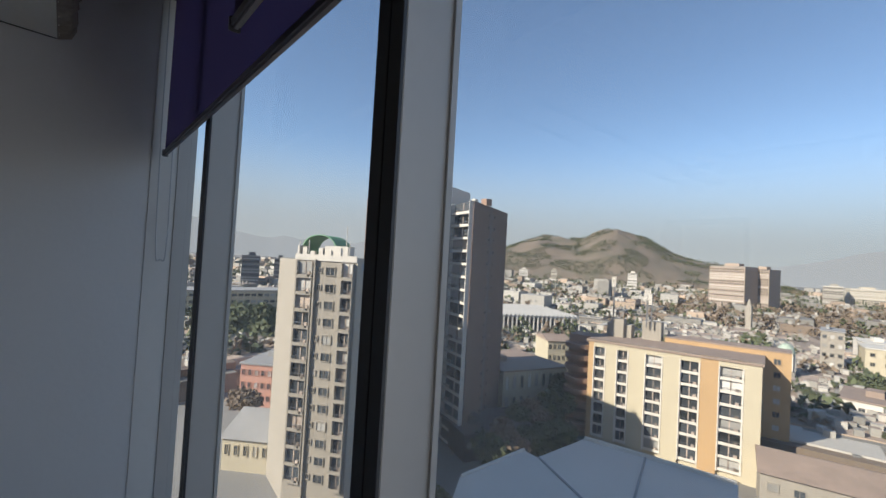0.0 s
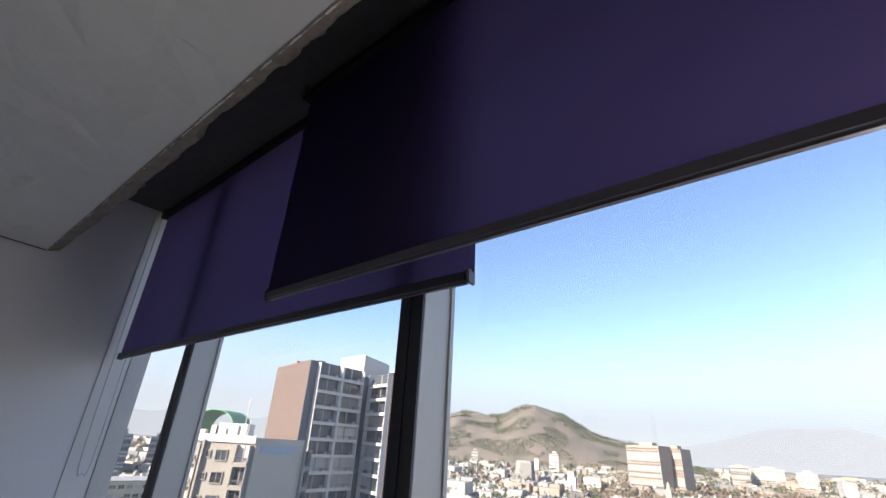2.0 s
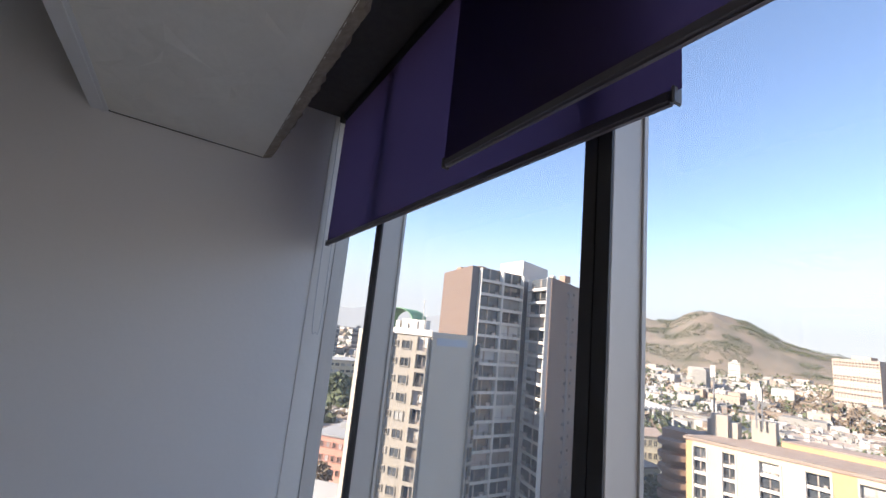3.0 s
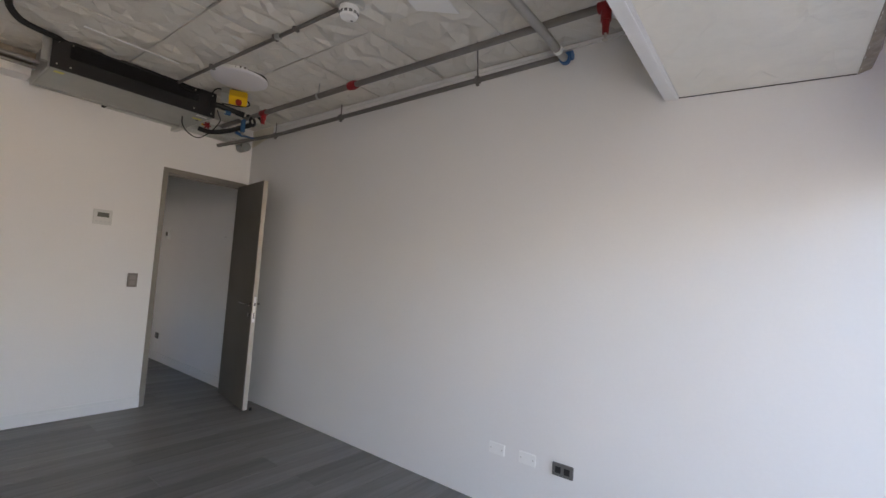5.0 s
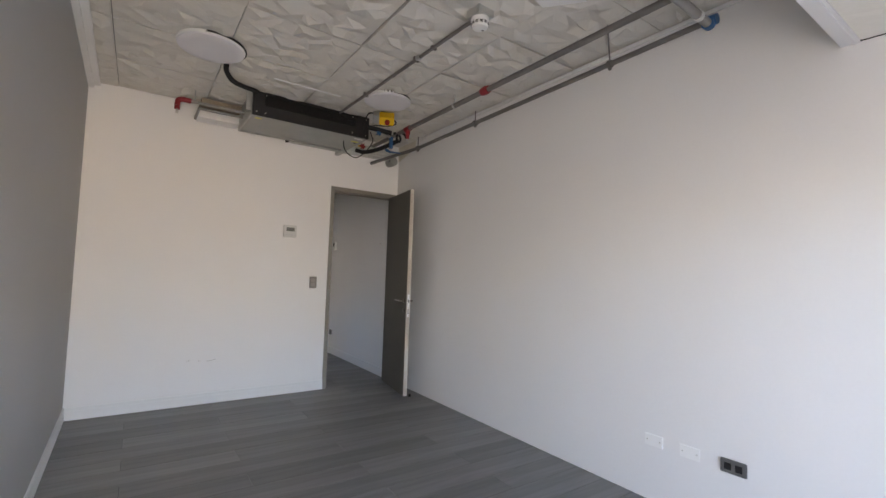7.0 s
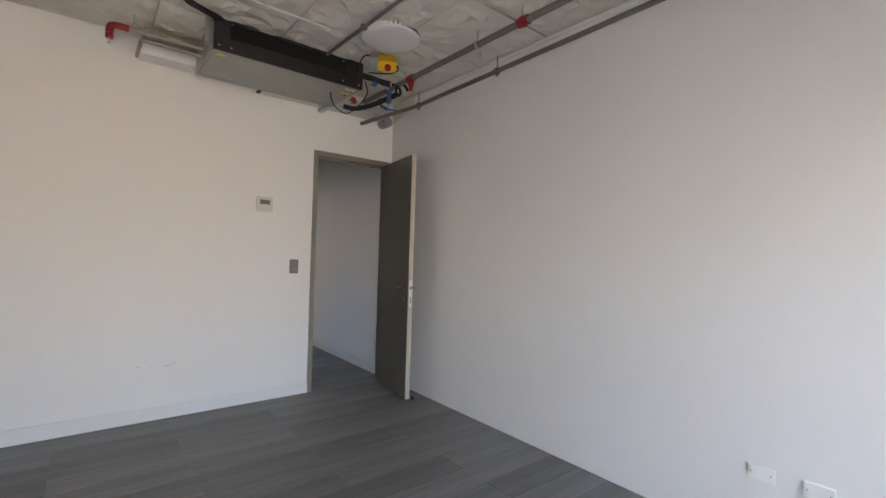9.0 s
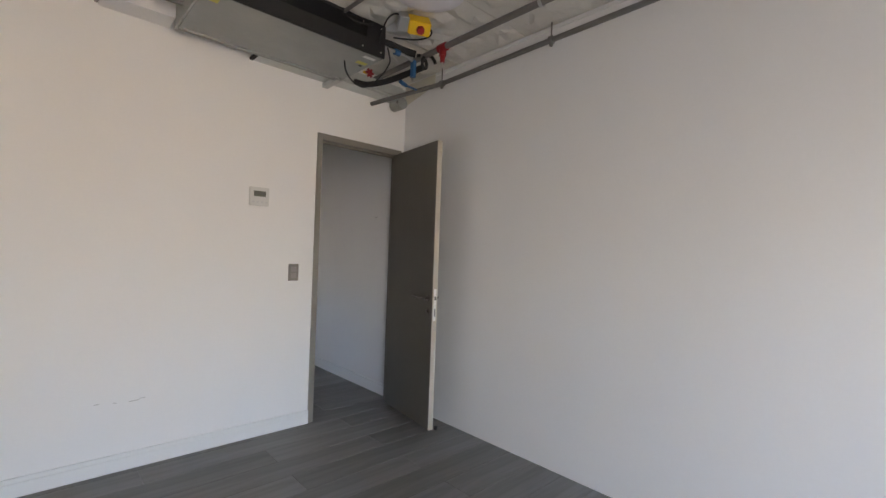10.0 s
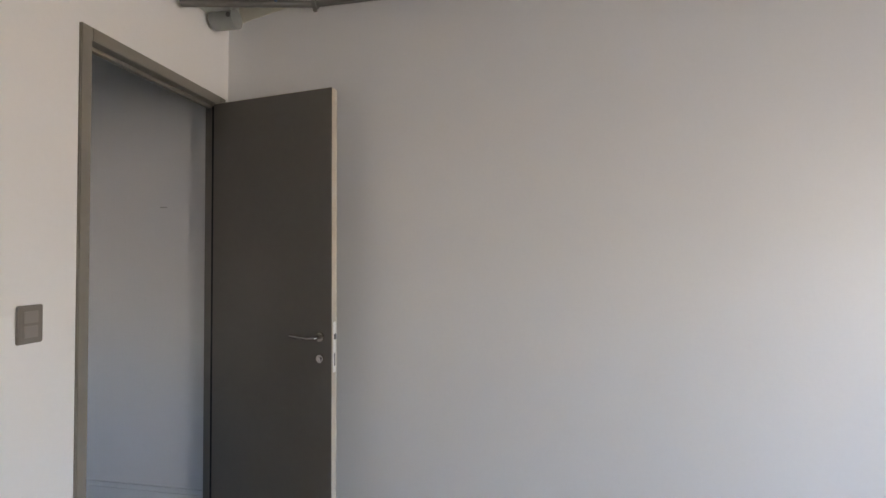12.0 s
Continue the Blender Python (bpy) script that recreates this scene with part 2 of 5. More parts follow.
# ---- large structure: room 2.80 x 5.1 m, door wall y = 0, window wall y = -5.1 ----
W, H = 2.80, 2.635
NT = 0.07             # thickness of the end wall
GZ0 = -36.0
YW = -4.878          # where the plastered side walls stop before the glazing
floor = structure("floor", "grey wood-look laminate plank floor", boxes(((-W - 0.15, -5.2, -0.16), (0.15, 4.0, -0.012))), SUBFLOOR)
wall_east = structure("wall_east", "plain white painted long wall with blank plates", boxes(((0, YW, -0.01), (0.15, 0.0, 2.80))), WALL)
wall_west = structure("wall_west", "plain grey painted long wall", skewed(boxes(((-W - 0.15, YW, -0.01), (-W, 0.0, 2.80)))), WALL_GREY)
DX0, DX1, DH = -0.782, -0.030, 2.08
wall_north = structure("wall_north", "white painted end wall with doorway", boxes(
    ((-W - 0.15, 0, -0.01), (DX0 + 0.01, NT, 2.80)), ((DX0 + 0.01, 0, DH - 0.01), (0.15, NT, 2.80)), ((DX1 - 0.01, 0, -0.01), (0.15, NT, DH - 0.01))), WALL)
corr = structure("wall_corridor", "white painted corridor wall seen through the doorway", boxes(((0.0, NT, -0.01), (0.15, 4.0, 2.80))), WALL)
structure("wall_corridor_end", "plain white end wall of the corridor", boxes(((-W - 0.15, 3.85, -0.01), (0.0, 4.0, 2.80))), WALL)
# the opening is an addition out of view that lets sky light into the corridor
structure("wall_corridor_west", "plain white corridor wall with an unseen opening added for light", boxes(((-W - 0.15, NT, -0.01), (-W, 1.0, 2.80)), ((-W - 0.15, 2.1, -0.01), (-W, 3.85, 2.80)), ((-W - 0.15, 1.0, -0.01), (-W, 2.1, 0.9)), ((-W - 0.15, 1.0, 1.48), (-W, 2.1, 2.80))), WALL)
# unseen panel, added to keep corridor light off the wall's top
structure("wall_bulkhead", "plain white unseen panel blocking light under the corridor ceiling", boxes(((-1.02, NT, 1.70), (-0.90, 3.85, 2.419))), WALL)
structure("ceiling_corridor", "plain white corridor ceiling", boxes(((-W, NT, 2.42), (0.0, 3.85, 2.55))), WALL)

# ceiling of embossed square panels, some joints open
rng = random.Random(4)
XS = [-W, -2.60, -1.985, -1.30, -0.69, 0.0]
YS = [-4.6, -3.70, -3.08, -2.465, -1.84, -1.23, -0.62, 0.0]


def embossed(bm, x0, x1, y0, y1, height, heights, cx=0.055, cy=0.05, jx=0.018, jy=0.018):
    """A panel of crumpled facets; height(u, v) is its plane, heights the levels that its inner corners take."""
    nx, ny = max(2, round((x1 - x0) / cx)), max(2, round((y1 - y0) / cy))
    g = {}
    for a in range(nx + 1):
        for c in range(ny + 1):
            edge = a in (0, nx) or c in (0, ny)
            dx = 0 if edge else rng.uniform(-jx, jx)
            dy = 0 if edge else rng.uniform(-jy, jy)
            u, v = a / nx, c / ny
            g[a, c] = bm.verts.new((x0 + (x1 - x0) * u + dx, y0 + (y1 - y0) * v + dy, height(u, v) + (0 if edge else rng.choice(heights))))
    for a in range(nx):
        for c in range(ny):
            q = (g[a, c], g[a + 1, c], g[a + 1, c + 1], g[a, c + 1])
            if rng.random() < 0.5:
                bm.faces.new((q[0], q[1], q[2]))
                bm.faces.new((q[0], q[2], q[3]))
            else:
                bm.faces.new((q[0], q[1], q[3]))
                bm.faces.new((q[1], q[2], q[3]))
    return [g[0, 0], g[nx, 0], g[nx, ny], g[0, ny]]


bm = B()
for i in range(len(XS) - 1):
    for j in range(len(YS) - 1):
        x0, x1, y0, y1 = XS[i] + 0.002, XS[i + 1] - rng.uniform(0.002, 0.005), YS[j] + 0.002, YS[j + 1] - rng.choice((0.002, 0.003, 0.008))
        if abs(XS[i + 1] + 1.30) < 0.01 and y0 > -2.5 and y1 < -1.8:
            x1 -= 0.007
        if XS[i] > -0.70 and abs(YS[j + 1] + 1.84) < 0.01 or XS[i] > -0.70 and abs(YS[j + 1] + 2.465) < 0.01:
            y1 -= 0.009
        tilt = (rng.uniform(-0.004, 0.004), rng.uniform(-0.004, 0.004))
        base = H + rng.uniform(0, 0.004)
        rim = embossed(bm, x0, x1, y0, y1, lambda u, v: base + tilt[0] * (u - 0.5) + tilt[1] * (v - 0.5), (-0.021, -0.016, -0.011, -0.006, -0.002, 0.002), 0.066, 0.056, 0.022, 0.02)
        top = [bm.verts.new((v.co.x, v.co.y, H + 0.02)) for v in rim]
        for k in range(4):
            bm.faces.new((rim[k], rim[(k + 1) % 4], top[(k + 1) % 4], top[k]))
ceiling = structure("ceiling", "white embossed crumpled-look ceiling panels with open joints", bm, CEIL)
structure("ceiling_slab", "dark concrete slab above the ceiling panels", boxes(((-W - 0.15, -5.2, 2.80), (0.15, 4.0, 2.95)), ((-W, -4.6, H + 0.021), (0, 0, H + 0.03))), DARK_SLAB, "ceiling")

# lowered soffit before the window, its window edge left raw
bm = B()
sv = [bm.verts.new((x, y, z)) for x in (-W, -0.006) for y, z in ((-4.56, 2.198), (-3.90, 2.226), (-3.90, 2.32), (-4.56, 2.32))]
for f in ((0, 1, 2, 3), (7, 6, 5, 4), (0, 4, 5, 1), (1, 5, 6, 2), (2, 6, 7, 3), (3, 7, 4, 0)):
    bm.faces.new([sv[k] for k in f])
box(bm, (-W, -3.93, 2.30), (0, -3.89, H - 0.012))
for xa, xb in ((-W, -2.19), (-2.188, -1.58), (-1.578, -0.97), (-0.968, -0.36), (-0.358, -0.006)):
    embossed(bm, xa, xb, -4.558, -3.93, lambda u, v: 2.1965 + 0.026 * v, (-0.006, -0.003, 0.0, 0.0005), 0.09, 0.08, 0.03, 0.03)
for v in bm.verts:
    if v.co.y < -3.95:      # its window edge runs slightly out of square
        v.co.y += 0.030 * (v.co.x / W) * (-3.93 - v.co.y) / 0.63
soffit = structure("ceiling_soffit", "lowered white boarded soffit along the window", bm, SOFFIT, "soffit")
# raw edge strip: uneven plaster
bm = B()
rng = random.Random(11)
N = 120
rows_ = []
for i in range(N + 1):
    x = -W + W * i / N
    w = noise.noise(Vector((x * 2.2, 0, 0))) * 0.007 + rng.uniform(-0.004, 0.004)
    off = 0.030 * -x / W
    step = 0.012 if x > -1.30 else 0.0
    rows_.append([bm.verts.new(c) for c in ((x, -4.552 - off, 2.1935 + rng.uniform(0, 0.002)), (x, -4.582 - off * 0.8 - w - step, 2.206 + rng.uniform(-0.004, 0.006)),
                                              (x, -4.598 - off * 0.8 - w - step + rng.uniform(-0.006, 0.006), 2.245 + rng.uniform(-0.008, 0.008)), (x, -4.60 - off * 0.5, 2.322))])
for a, b in zip(rows_, rows_[1:]):
    for k in range(3):
        bm.faces.new((a[k], a[k + 1], b[k + 1], b[k]))
structure("trim_soffit_edge", "raw broken brown plaster edge of the soffit", bm, RAW_EDGE, "trim")
# near-black strip fills the soffit joint as its painted shade
bm = B()
jv = [bm.verts.new((x, y, z)) for x in (-0.0058, -0.0012) for y, z in ((-4.55, 2.1945), (-3.925, 2.2195), (-3.925, 2.31), (-4.55, 2.31))]
for f in ((0, 1, 2, 3), (7, 6, 5, 4), (0, 4, 5, 1), (1, 5, 6, 2), (2, 6, 7, 3), (3, 7, 4, 0)):
    bm.faces.new([jv[k] for k in f])
structure("trim_soffit_joint", "dark strip standing in for shade between soffit and wall", bm, HOLE, "trim")
# cornice along the room side of the soffit, and along the west wall
bm = boxes(((-W, -3.925, 2.218), (0, -3.862, 2.250)), ((-W, -3.888, 2.250), (0, -3.868, 2.300)), ((-W, -3.912, 2.213), (0, -3.900, 2.2178)))
structure("trim_soffit", "white moulded cornice on the soffit edge", bm, BASE, "trim")
bm = boxes(((-W, -3.89, 2.585), (-W + 0.035, 0, 2.628)), ((-W + 0.035, -3.89, 2.606), (-W + 0.075, 0, 2.628)))
structure("trim_cornice", "white moulded cornice along the wall top", skewed(bm), BASE, "trim")
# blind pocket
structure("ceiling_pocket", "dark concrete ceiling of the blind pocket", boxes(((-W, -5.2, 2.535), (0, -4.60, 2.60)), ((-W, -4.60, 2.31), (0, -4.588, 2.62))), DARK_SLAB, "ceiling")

# skirtings: face with a stepped top
def skirting(name, a, b, nrm, skew=False):
    a, b, nrm = Vector(a), Vector(b), Vector(nrm)
    bm = B()
    for t, z0, z1 in ((0.014, 0, 0.068), (0.009, 0.068, 0.073), (0.012, 0.073, 0.093)):
        p, q = a, b + nrm * t
        box(bm, (p.x, p.y, z0), (q.x, q.y, z1))
    return structure(name, "white stepped skirting board", skewed(bm) if skew else bm, BASE, "skirting")


skirting("baseboard_north", (-W + 0.014, 0, 0), (DX0, 0, 0), (0, -1, 0))
skirting("baseboard_west", (-W, YW, 0), (-W, 0, 0), (1, 0, 0), True)
skirting("baseboard_corridor", (0, 0.09, 0), (0, 3.85, 0), (-1, 0, 0))

# ---- window wall ----
YG = -5.047
window = tagged(new("window_1"), "floor-to-ceiling window with grey aluminium mullions", "window", "", "structure")
for k, (x0, x1) in enumerate(((0.57, -0.636), (-0.700, -1.703), (-1.767, -2.80))):
    p = part("pane", boxes(((x0, YG - 0.006, 0.06), (x1, YG, 2.62))), GLASS, window)
    p.visible_shadow = False
for x1 in (0.63, -0.636, -1.703):
    x0 = x1 - 0.064
    mu = part("mullion", boxes(((x0, YG - 0.001, 0.0), (x1, -4.9565, 2.62)), bevel=0.001), ALU_L, window, "light grey mullion side")
    bm = boxes(((x0 + 0.0005, -4.9562, 0.0), (x1 - 0.0005, -4.954, 2.62)), ((x0 + 0.0005, -4.954, 0.0), (x0 + 0.030, -4.951, 2.62)), ((x0 + 0.034, -4.954, 0.0), (x1 - 0.0005, -4.951, 2.62)))
    part("gasket_cover", bm, ALU_D, mu, "black grooved front cover")
    part("glazing_bead", boxes(((x0 - 0.005, -5.0465, 0.0), (x0 - 0.0005, -5.036, 2.62))), ALU_L, mu)
part("sill_rail", boxes(((-W, -5.10, 0.0), (0, -4.985, 0.058)), bevel=0.003), ALU_L, window)
part("head_rail", boxes(((-W, -5.13, 2.60), (0, -4.99, 2.66))), ALU_D, window)
for sx, s in ((0.0, 1), (-W, -1)):
    part("jamb", boxes(((sx - s * 0.004, -4.975, 0), (sx + s * 0.15, YW - 0.0005, 2.534))), PALE, window, "pale painted jamb lining")
    part("jamb_bead", boxes(((sx - s * 0.006, -5.046, 0), (sx + s * 0.02, -5.0225, 2.534))), ALU_L, window)
    part("jamb_profile", boxes(((sx - s * 0.009, -5.022, 0), (sx + s * 0.15, -4.9755, 2.534)), bevel=0.002), ALU_L, window, "grey aluminium jamb profile")
    part("closing_panel", boxes(((sx + s * 0.15, -5.022, 0), (sx + s * 0.70, -4.98, 2.62))), ALU_D, window)
part("sill_rail", boxes(((0.021, -5.10, 0.0), (0.65, -5.03, 0.058))), ALU_L, window)

# unseen building mass around the room, stretched east and up to shade the hall
structure("building_mass", "plain unseen concrete mass around the room, extended to shade the hall", boxes(((0.75, -4.97, GZ0), (60, 15, 13)), ((-30, -4.97, GZ0), (-3.6, -0.1, 13)),
          ((-3.59, -4.97, 3.0), (0.74, 15, 13)), ((-3.59, -4.97, GZ0), (0.74, 15, -0.2))), mat("building_concrete", (0.42, 0.41, 0.39), 0.85, grain=0.06, scale=1.0, stain=0.1, stain_scale=0.2), "building")

# ---- roller blinds ----
def blind(x0, x1, y, zt, zb, label):
    ob = thing("roller_blind", label, "blind", group="roller blinds at the window")
    bm = B()
    n = 40
    cols = []
    for i in range(n + 1):
        x = x0 + (x1 - x0) * i / n
        w = 0.004 * math.sin(x * 5.0) + 0.002 * math.sin(x * 13.0)
        cols.append([bm.verts.new((x, y + w * (1 - k / 3) * (k / 3 + 0.2) + dy, zt + (zb - zt) * k / 3)) for k in range(4) for dy in (0.0,)])
    for a, b in zip(cols, cols[1:]):
        for k in range(3):
            bm.faces.new((a[k], a[k + 1], b[k + 1], b[k]))
    part("fabric", bm, FABRIC, ob, "dark indigo screen fabric", flat=False)
    bm = B()
    box(bm, (x0 + 0.012, y - 0.009, zb - 0.021), (x1 - 0.012, y + 0.009, zb + 0.003))
    bevelled(bm, 0.005, 3)
    part("bottom_rail", bm, RAIL, ob, "dark grey bottom rail", flat=False)
    for xe in (x0 + 0.012, x1 - 0.012):
        s = 1 if xe > (x0 + x1) / 2 else -1
        part("end_cap", boxes(((xe, y - 0.011, zb - 0.023), (xe + s * 0.006, y + 0.011, zb + 0.006)), bevel=0.002), GREY_PL, ob)
    bm = B()
    tube(bm, (x0 + 0.02, y, zt + 0.012), (x1 - 0.02, y, zt + 0.012), 0.019, 20)
    part("roller_tube", bm, RUBBER, ob, flat=False)
    for xe in (x0, x1 - 0.006):
        part("bracket", boxes(((xe, y - 0.028, zt - 0.022), (xe + 0.006, y + 0.03, 2.5345)), bevel=0.001), GREY_PL, ob)
    return ob


far_blind = blind(-1.915, -0.047, -4.92, 2.505, 1.832, "dark indigo roller blind half lowered in the corner")
near_blind = blind(-2.70, -1.322, -4.853, 2.50, 1.871, "dark indigo roller blind half lowered overlapping another")
bm = B()
hose(bm, [(-0.030, -4.90, 2.49), (-0.027, -4.905, 1.9), (-0.025, -4.915, 1.42), (-0.026, -4.935, 1.375), (-0.027, -4.953, 1.42), (-0.027, -4.95, 1.9), (-0.030, -4.945, 2.49)], 0.0022, 6)
part("pull_cord", bm, CORD, far_blind, "looped pale pull cord", flat=False)

# ---- door ----
door_frame = tagged(new("door_frame_1"), "brown-grey painted steel door frame", "door frame", "", "structure")
for nm, a, b in (("jamb", (DX0, -0.010, 0), (-0.742, NT + 0.006, DH)), ("jamb", (-0.070, -0.010, 0), (DX1, NT + 0.006, DH)), ("head", (-0.742, -0.010, 2.034), (-0.070, NT + 0.006, DH))):
    part(nm, boxes((a, b), bevel=0.003), FRAME, door_frame)
# black strip puts the hinge jamb's shade into colour
part("rubber_seal", boxes(((-0.0745, -0.008, 0.0), (-0.0703, 0.034, 2.033))), RUBBER, door_frame, "black strip painted as shade in the rebate")
part("stop", boxes(((-0.742, 0.036, 0), (-0.728, 0.056, 2.034))), FRAME, door_frame)
part("stop", boxes(((-0.728, 0.036, 2.020), (-0.070, 0.056, 2.034))), FRAME, door_frame)
door = tagged(new("door_1"), "dark taupe laminate door standing wide open into the room", "door", "", "structure")
door.location = (-0.068, -0.006, 0)
door.rotation_euler = (0, 0, radians(81.0))
LW, LT = 0.668, 0.040
# closed: leaf runs along -x from the hinge; y from 0 (room side) to LT
leaf = part("leaf", boxes(((-LW + 0.0015, 0.0, 0.012), (0, LT, 2.030)), bevel=0.0015), DOOR, door, "dark taupe laminate leaf")
part("edge_strip", boxes(((-LW, 0.0008, 0.0125), (-LW + 0.0014, LT - 0.0008, 2.0295))), DOOR_EDGE, door, "pale beige edge strip")
part("edge_strip", boxes(((-LW + 0.002, 0.001, 2.0302), (-0.002, LT - 0.001, 2.0312))), DOOR_EDGE, door)
lock = part("lock_plate", boxes(((-LW - 0.002, 0.009, 0.770), (-LW, LT - 0.009, 0.992)), bevel=0.0008), LOCK, door, "bright steel lock face plate")
part("latch_bolt", boxes(((-LW - 0.009, 0.013, 0.915), (-LW - 0.002, LT - 0.013, 0.940)), bevel=0.002), GREY_PL, lock)
part("keyhole_slot", boxes(((-LW - 0.0024, 0.016, 0.80), (-LW - 0.002, LT - 0.016, 0.855))), GREY_PL, lock)
for side, y0 in ((1, LT), (-1, 0.0)):
    bm = B()
    hx = -LW + 0.058
    tube(bm, (hx, y0, 0.925), (hx, y0 + side * 0.008, 0.925), 0.020, 24)
    hd = part("handle_rose", bm, NICKEL, door, "", flat=False)
    bm = B()
    hose(bm, [(hx, y0 + side * 0.006, 0.925), (hx, y0 + side * 0.035, 0.925), (hx + 0.012, y0 + side * 0.047, 0.925), (hx + 0.05, y0 + side * 0.05, 0.924), (hx + 0.125, y0 + side * 0.048, 0.930)], 0.0072, 10)
    part("lever", bm, NICKEL, hd, "brushed steel lever handle", flat=False)
    bm = B()
    tube(bm, (hx, y0, 0.830), (hx, y0 + side * 0.007, 0.830), 0.018, 24)
    tube(bm, (hx, y0 + side * 0.006, 0.830), (hx, y0 + side * 0.012, 0.830), 0.009, 16)
    part("lock_cylinder", bm, NICKEL, door, "", flat=False)
for z in (0.25, 1.05, 1.80):
    bm = B()
    tube(bm, (0.004, -0.004, z - 0.05), (0.004, -0.004, z + 0.05), 0.007, 12)
    part("hinge", bm, CHROME, door, "", flat=False)
bm = B()
tube(bm, (-0.135, -0.655, 0), (-0.135, -0.655, 0.022), 0.012, 16, 0.010)
thing("door_stop", "small dark rubber door stop on the floor", "door stop", bm, RUBBER, flat=False)

# ---- wall fittings ----
thermo = thing("thermostat", "white wall thermostat with small grey screen", "thermostat", at=(-1.181, -0.001, 1.572))
part("housing", boxes(((-0.062, -0.020, -0.060), (0.062, 0, 0.060)), bevel=0.004), THERMO_PL, thermo, flat=False)
part("screen", boxes(((-0.038, -0.0212, 0.000), (0.040, -0.0204, 0.036))), LCD, thermo, "grey lcd screen")
for i in range(5):
    part("digit_bar", boxes(((-0.030 + i * 0.013, -0.0218, 0.010), (-0.022 + i * 0.013, -0.0214, 0.026))), GREY_PL, thermo)
for i, x in enumerate((-0.040, -0.012, 0.016, 0.044)):
    part("button", boxes(((x - 0.008, -0.0225, -0.042), (x + 0.008, -0.0205, -0.030)), bevel=0.0008), mat("button_grey", (0.6, 0.6, 0.6), 0.4) if i == 0 else bpy.data.materials["button_grey"], thermo)
sw = thing("light_switch", "taupe two-gang light switch plate", "switch", at=(-0.927, -0.001, 1.076))
part("plate", boxes(((-0.036, -0.009, -0.058), (0.036, 0, 0.058)), bevel=0.003), TAUPE_PL, sw, flat=False)
for z in (-0.022, 0.022):
    part("rocker", boxes(((-0.020, -0.0125, z - 0.018), (0.020, -0.0092, z + 0.018)), bevel=0.0015), mat("rocker_taupe", (0.27, 0.24, 0.22), 0.35), sw)
for y in (-3.052, -3.244):
    pl = thing("blank_plate", "white blank wall plate with two screws", "wall plate", at=(-0.001, y, 0.326), group="plates low on the wall")
    part("plate", boxes(((-0.008, -0.050, -0.031), (0, 0.050, 0.031)), bevel=0.002), PLATE_PL, pl, flat=False)
    for s in (-0.036, 0.036):
        bm = B()
        tube(bm, (-0.0095, s, 0), (-0.0078, s, 0), 0.004, 10)
        part("screw", bm, CHROME, pl)
sk = thing("wall_socket", "dark grey double wall socket", "socket", at=(-0.001, -3.447, 0.326))
part("plate", boxes(((-0.010, -0.057, -0.033), (0, 0.057, 0.033)), bevel=0.003), GREY_PL, sk, flat=False)
for s in (-0.024, 0.024):
    o = part("outlet", boxes(((-0.0115, s - 0.015, -0.016), (-0.0101, s + 0.015, 0.016))), BLACK, sk)
    for z in (-0.009, 0, 0.009):
        part("pin_hole", boxes(((-0.0119, s - 0.002, z - 0.002), (-0.0116, s + 0.002, z + 0.002))), HOLE, o)
csk = thing("wall_socket", "dark wall socket low in the corridor", "socket", boxes(((-0.012, -0.04, -0.035), (0, 0.04, 0.035)), bevel=0.003), GREY_PL, at=(-0.001, 1.86, 0.302))
cth = thing("thermostat", "small white thermostat in the corridor", "thermostat", at=(-0.001, 1.83, 1.564))
part("housing", boxes(((-0.03, -0.05, -0.06), (0, 0.05, 0.06)), bevel=0.004), WHITE_PL, cth)
part("screen", boxes(((-0.0315, -0.035, -0.01), (-0.0305, 0.02, 0.04))), LCD, cth)
# scuffs low on the end wall and one in the corridor
rng = random.Random(9)
bm = B()
for x, z, l in ((-1.776, 0.377, 0.014), (-1.815, 0.369, 0.024), (-1.979, 0.38, 0.012), (-1.90, 0.372, 0.008)):
    box(bm, (x - l, -0.0008, z - 0.0015), (x + l, -0.0003, z + 0.0018), Matrix.Translation((x, 0, z)) @ Matrix.Rotation(rng.uniform(-0.25, 0.25), 4, 'Y') @ Matrix.Translation((-x, 0, -z)))
thing("scuff_marks", "small grey scuff marks on the white wall", "marks", bm, SMUDGE, kind="stuff")
thing("scuff_mark", "small dark scuff on the corridor wall", "mark", boxes(((-0.0008, 0.35, 1.541), (-0.0003, 0.39, 1.546)), ((-0.0008, 0.95, 1.32), (-0.0003, 0.958, 1.326))), SMUDGE, kind="stuff")

# ---- ceiling lamps ----
def ceiling_lamp(x, y, r, label, off):
    ob = thing("ceiling_light", label, "ceiling light", at=(x, y, H - 0.013), group="round ceiling lights")
    bm = B()
    prof = [(r * 0.98, 0.0), (r, -0.008), (r * 0.992, -0.015), (r * 0.95, -0.020), (r * 0.75, -0.024), (r * 0.4, -0.026), (0.001, -0.0265)]
    rings = [[bm.verts.new((a * math.cos(k * math.tau / 48), a * math.sin(k * math.tau / 48), z)) for k in range(48)] for a, z in prof]
    for p, q in zip(rings, rings[1:]):
        for k in range(48):
            bm.faces.new((p[k], p[(k + 1) % 48], q[(k + 1) % 48], q[k]))
    part("diffuser", bm, DIFFUSER, ob, "pale frosted diffuser, unlit", flat=False)
    bm = B()
    tube(bm, (0, 0, -0.006), (0, 0, 0.012), r * 1.015, 48)
    part("base_ring", bm, WHITE_PL, ob, flat=False)
    bm = B()
    tube(bm, (off[0], off[1], -0.001), (off[0], off[1], 0.0125), r * 1.017, 40)
    part("cutout", bm, HOLE, ob, "dark uneven cut-out edge")
    return ob


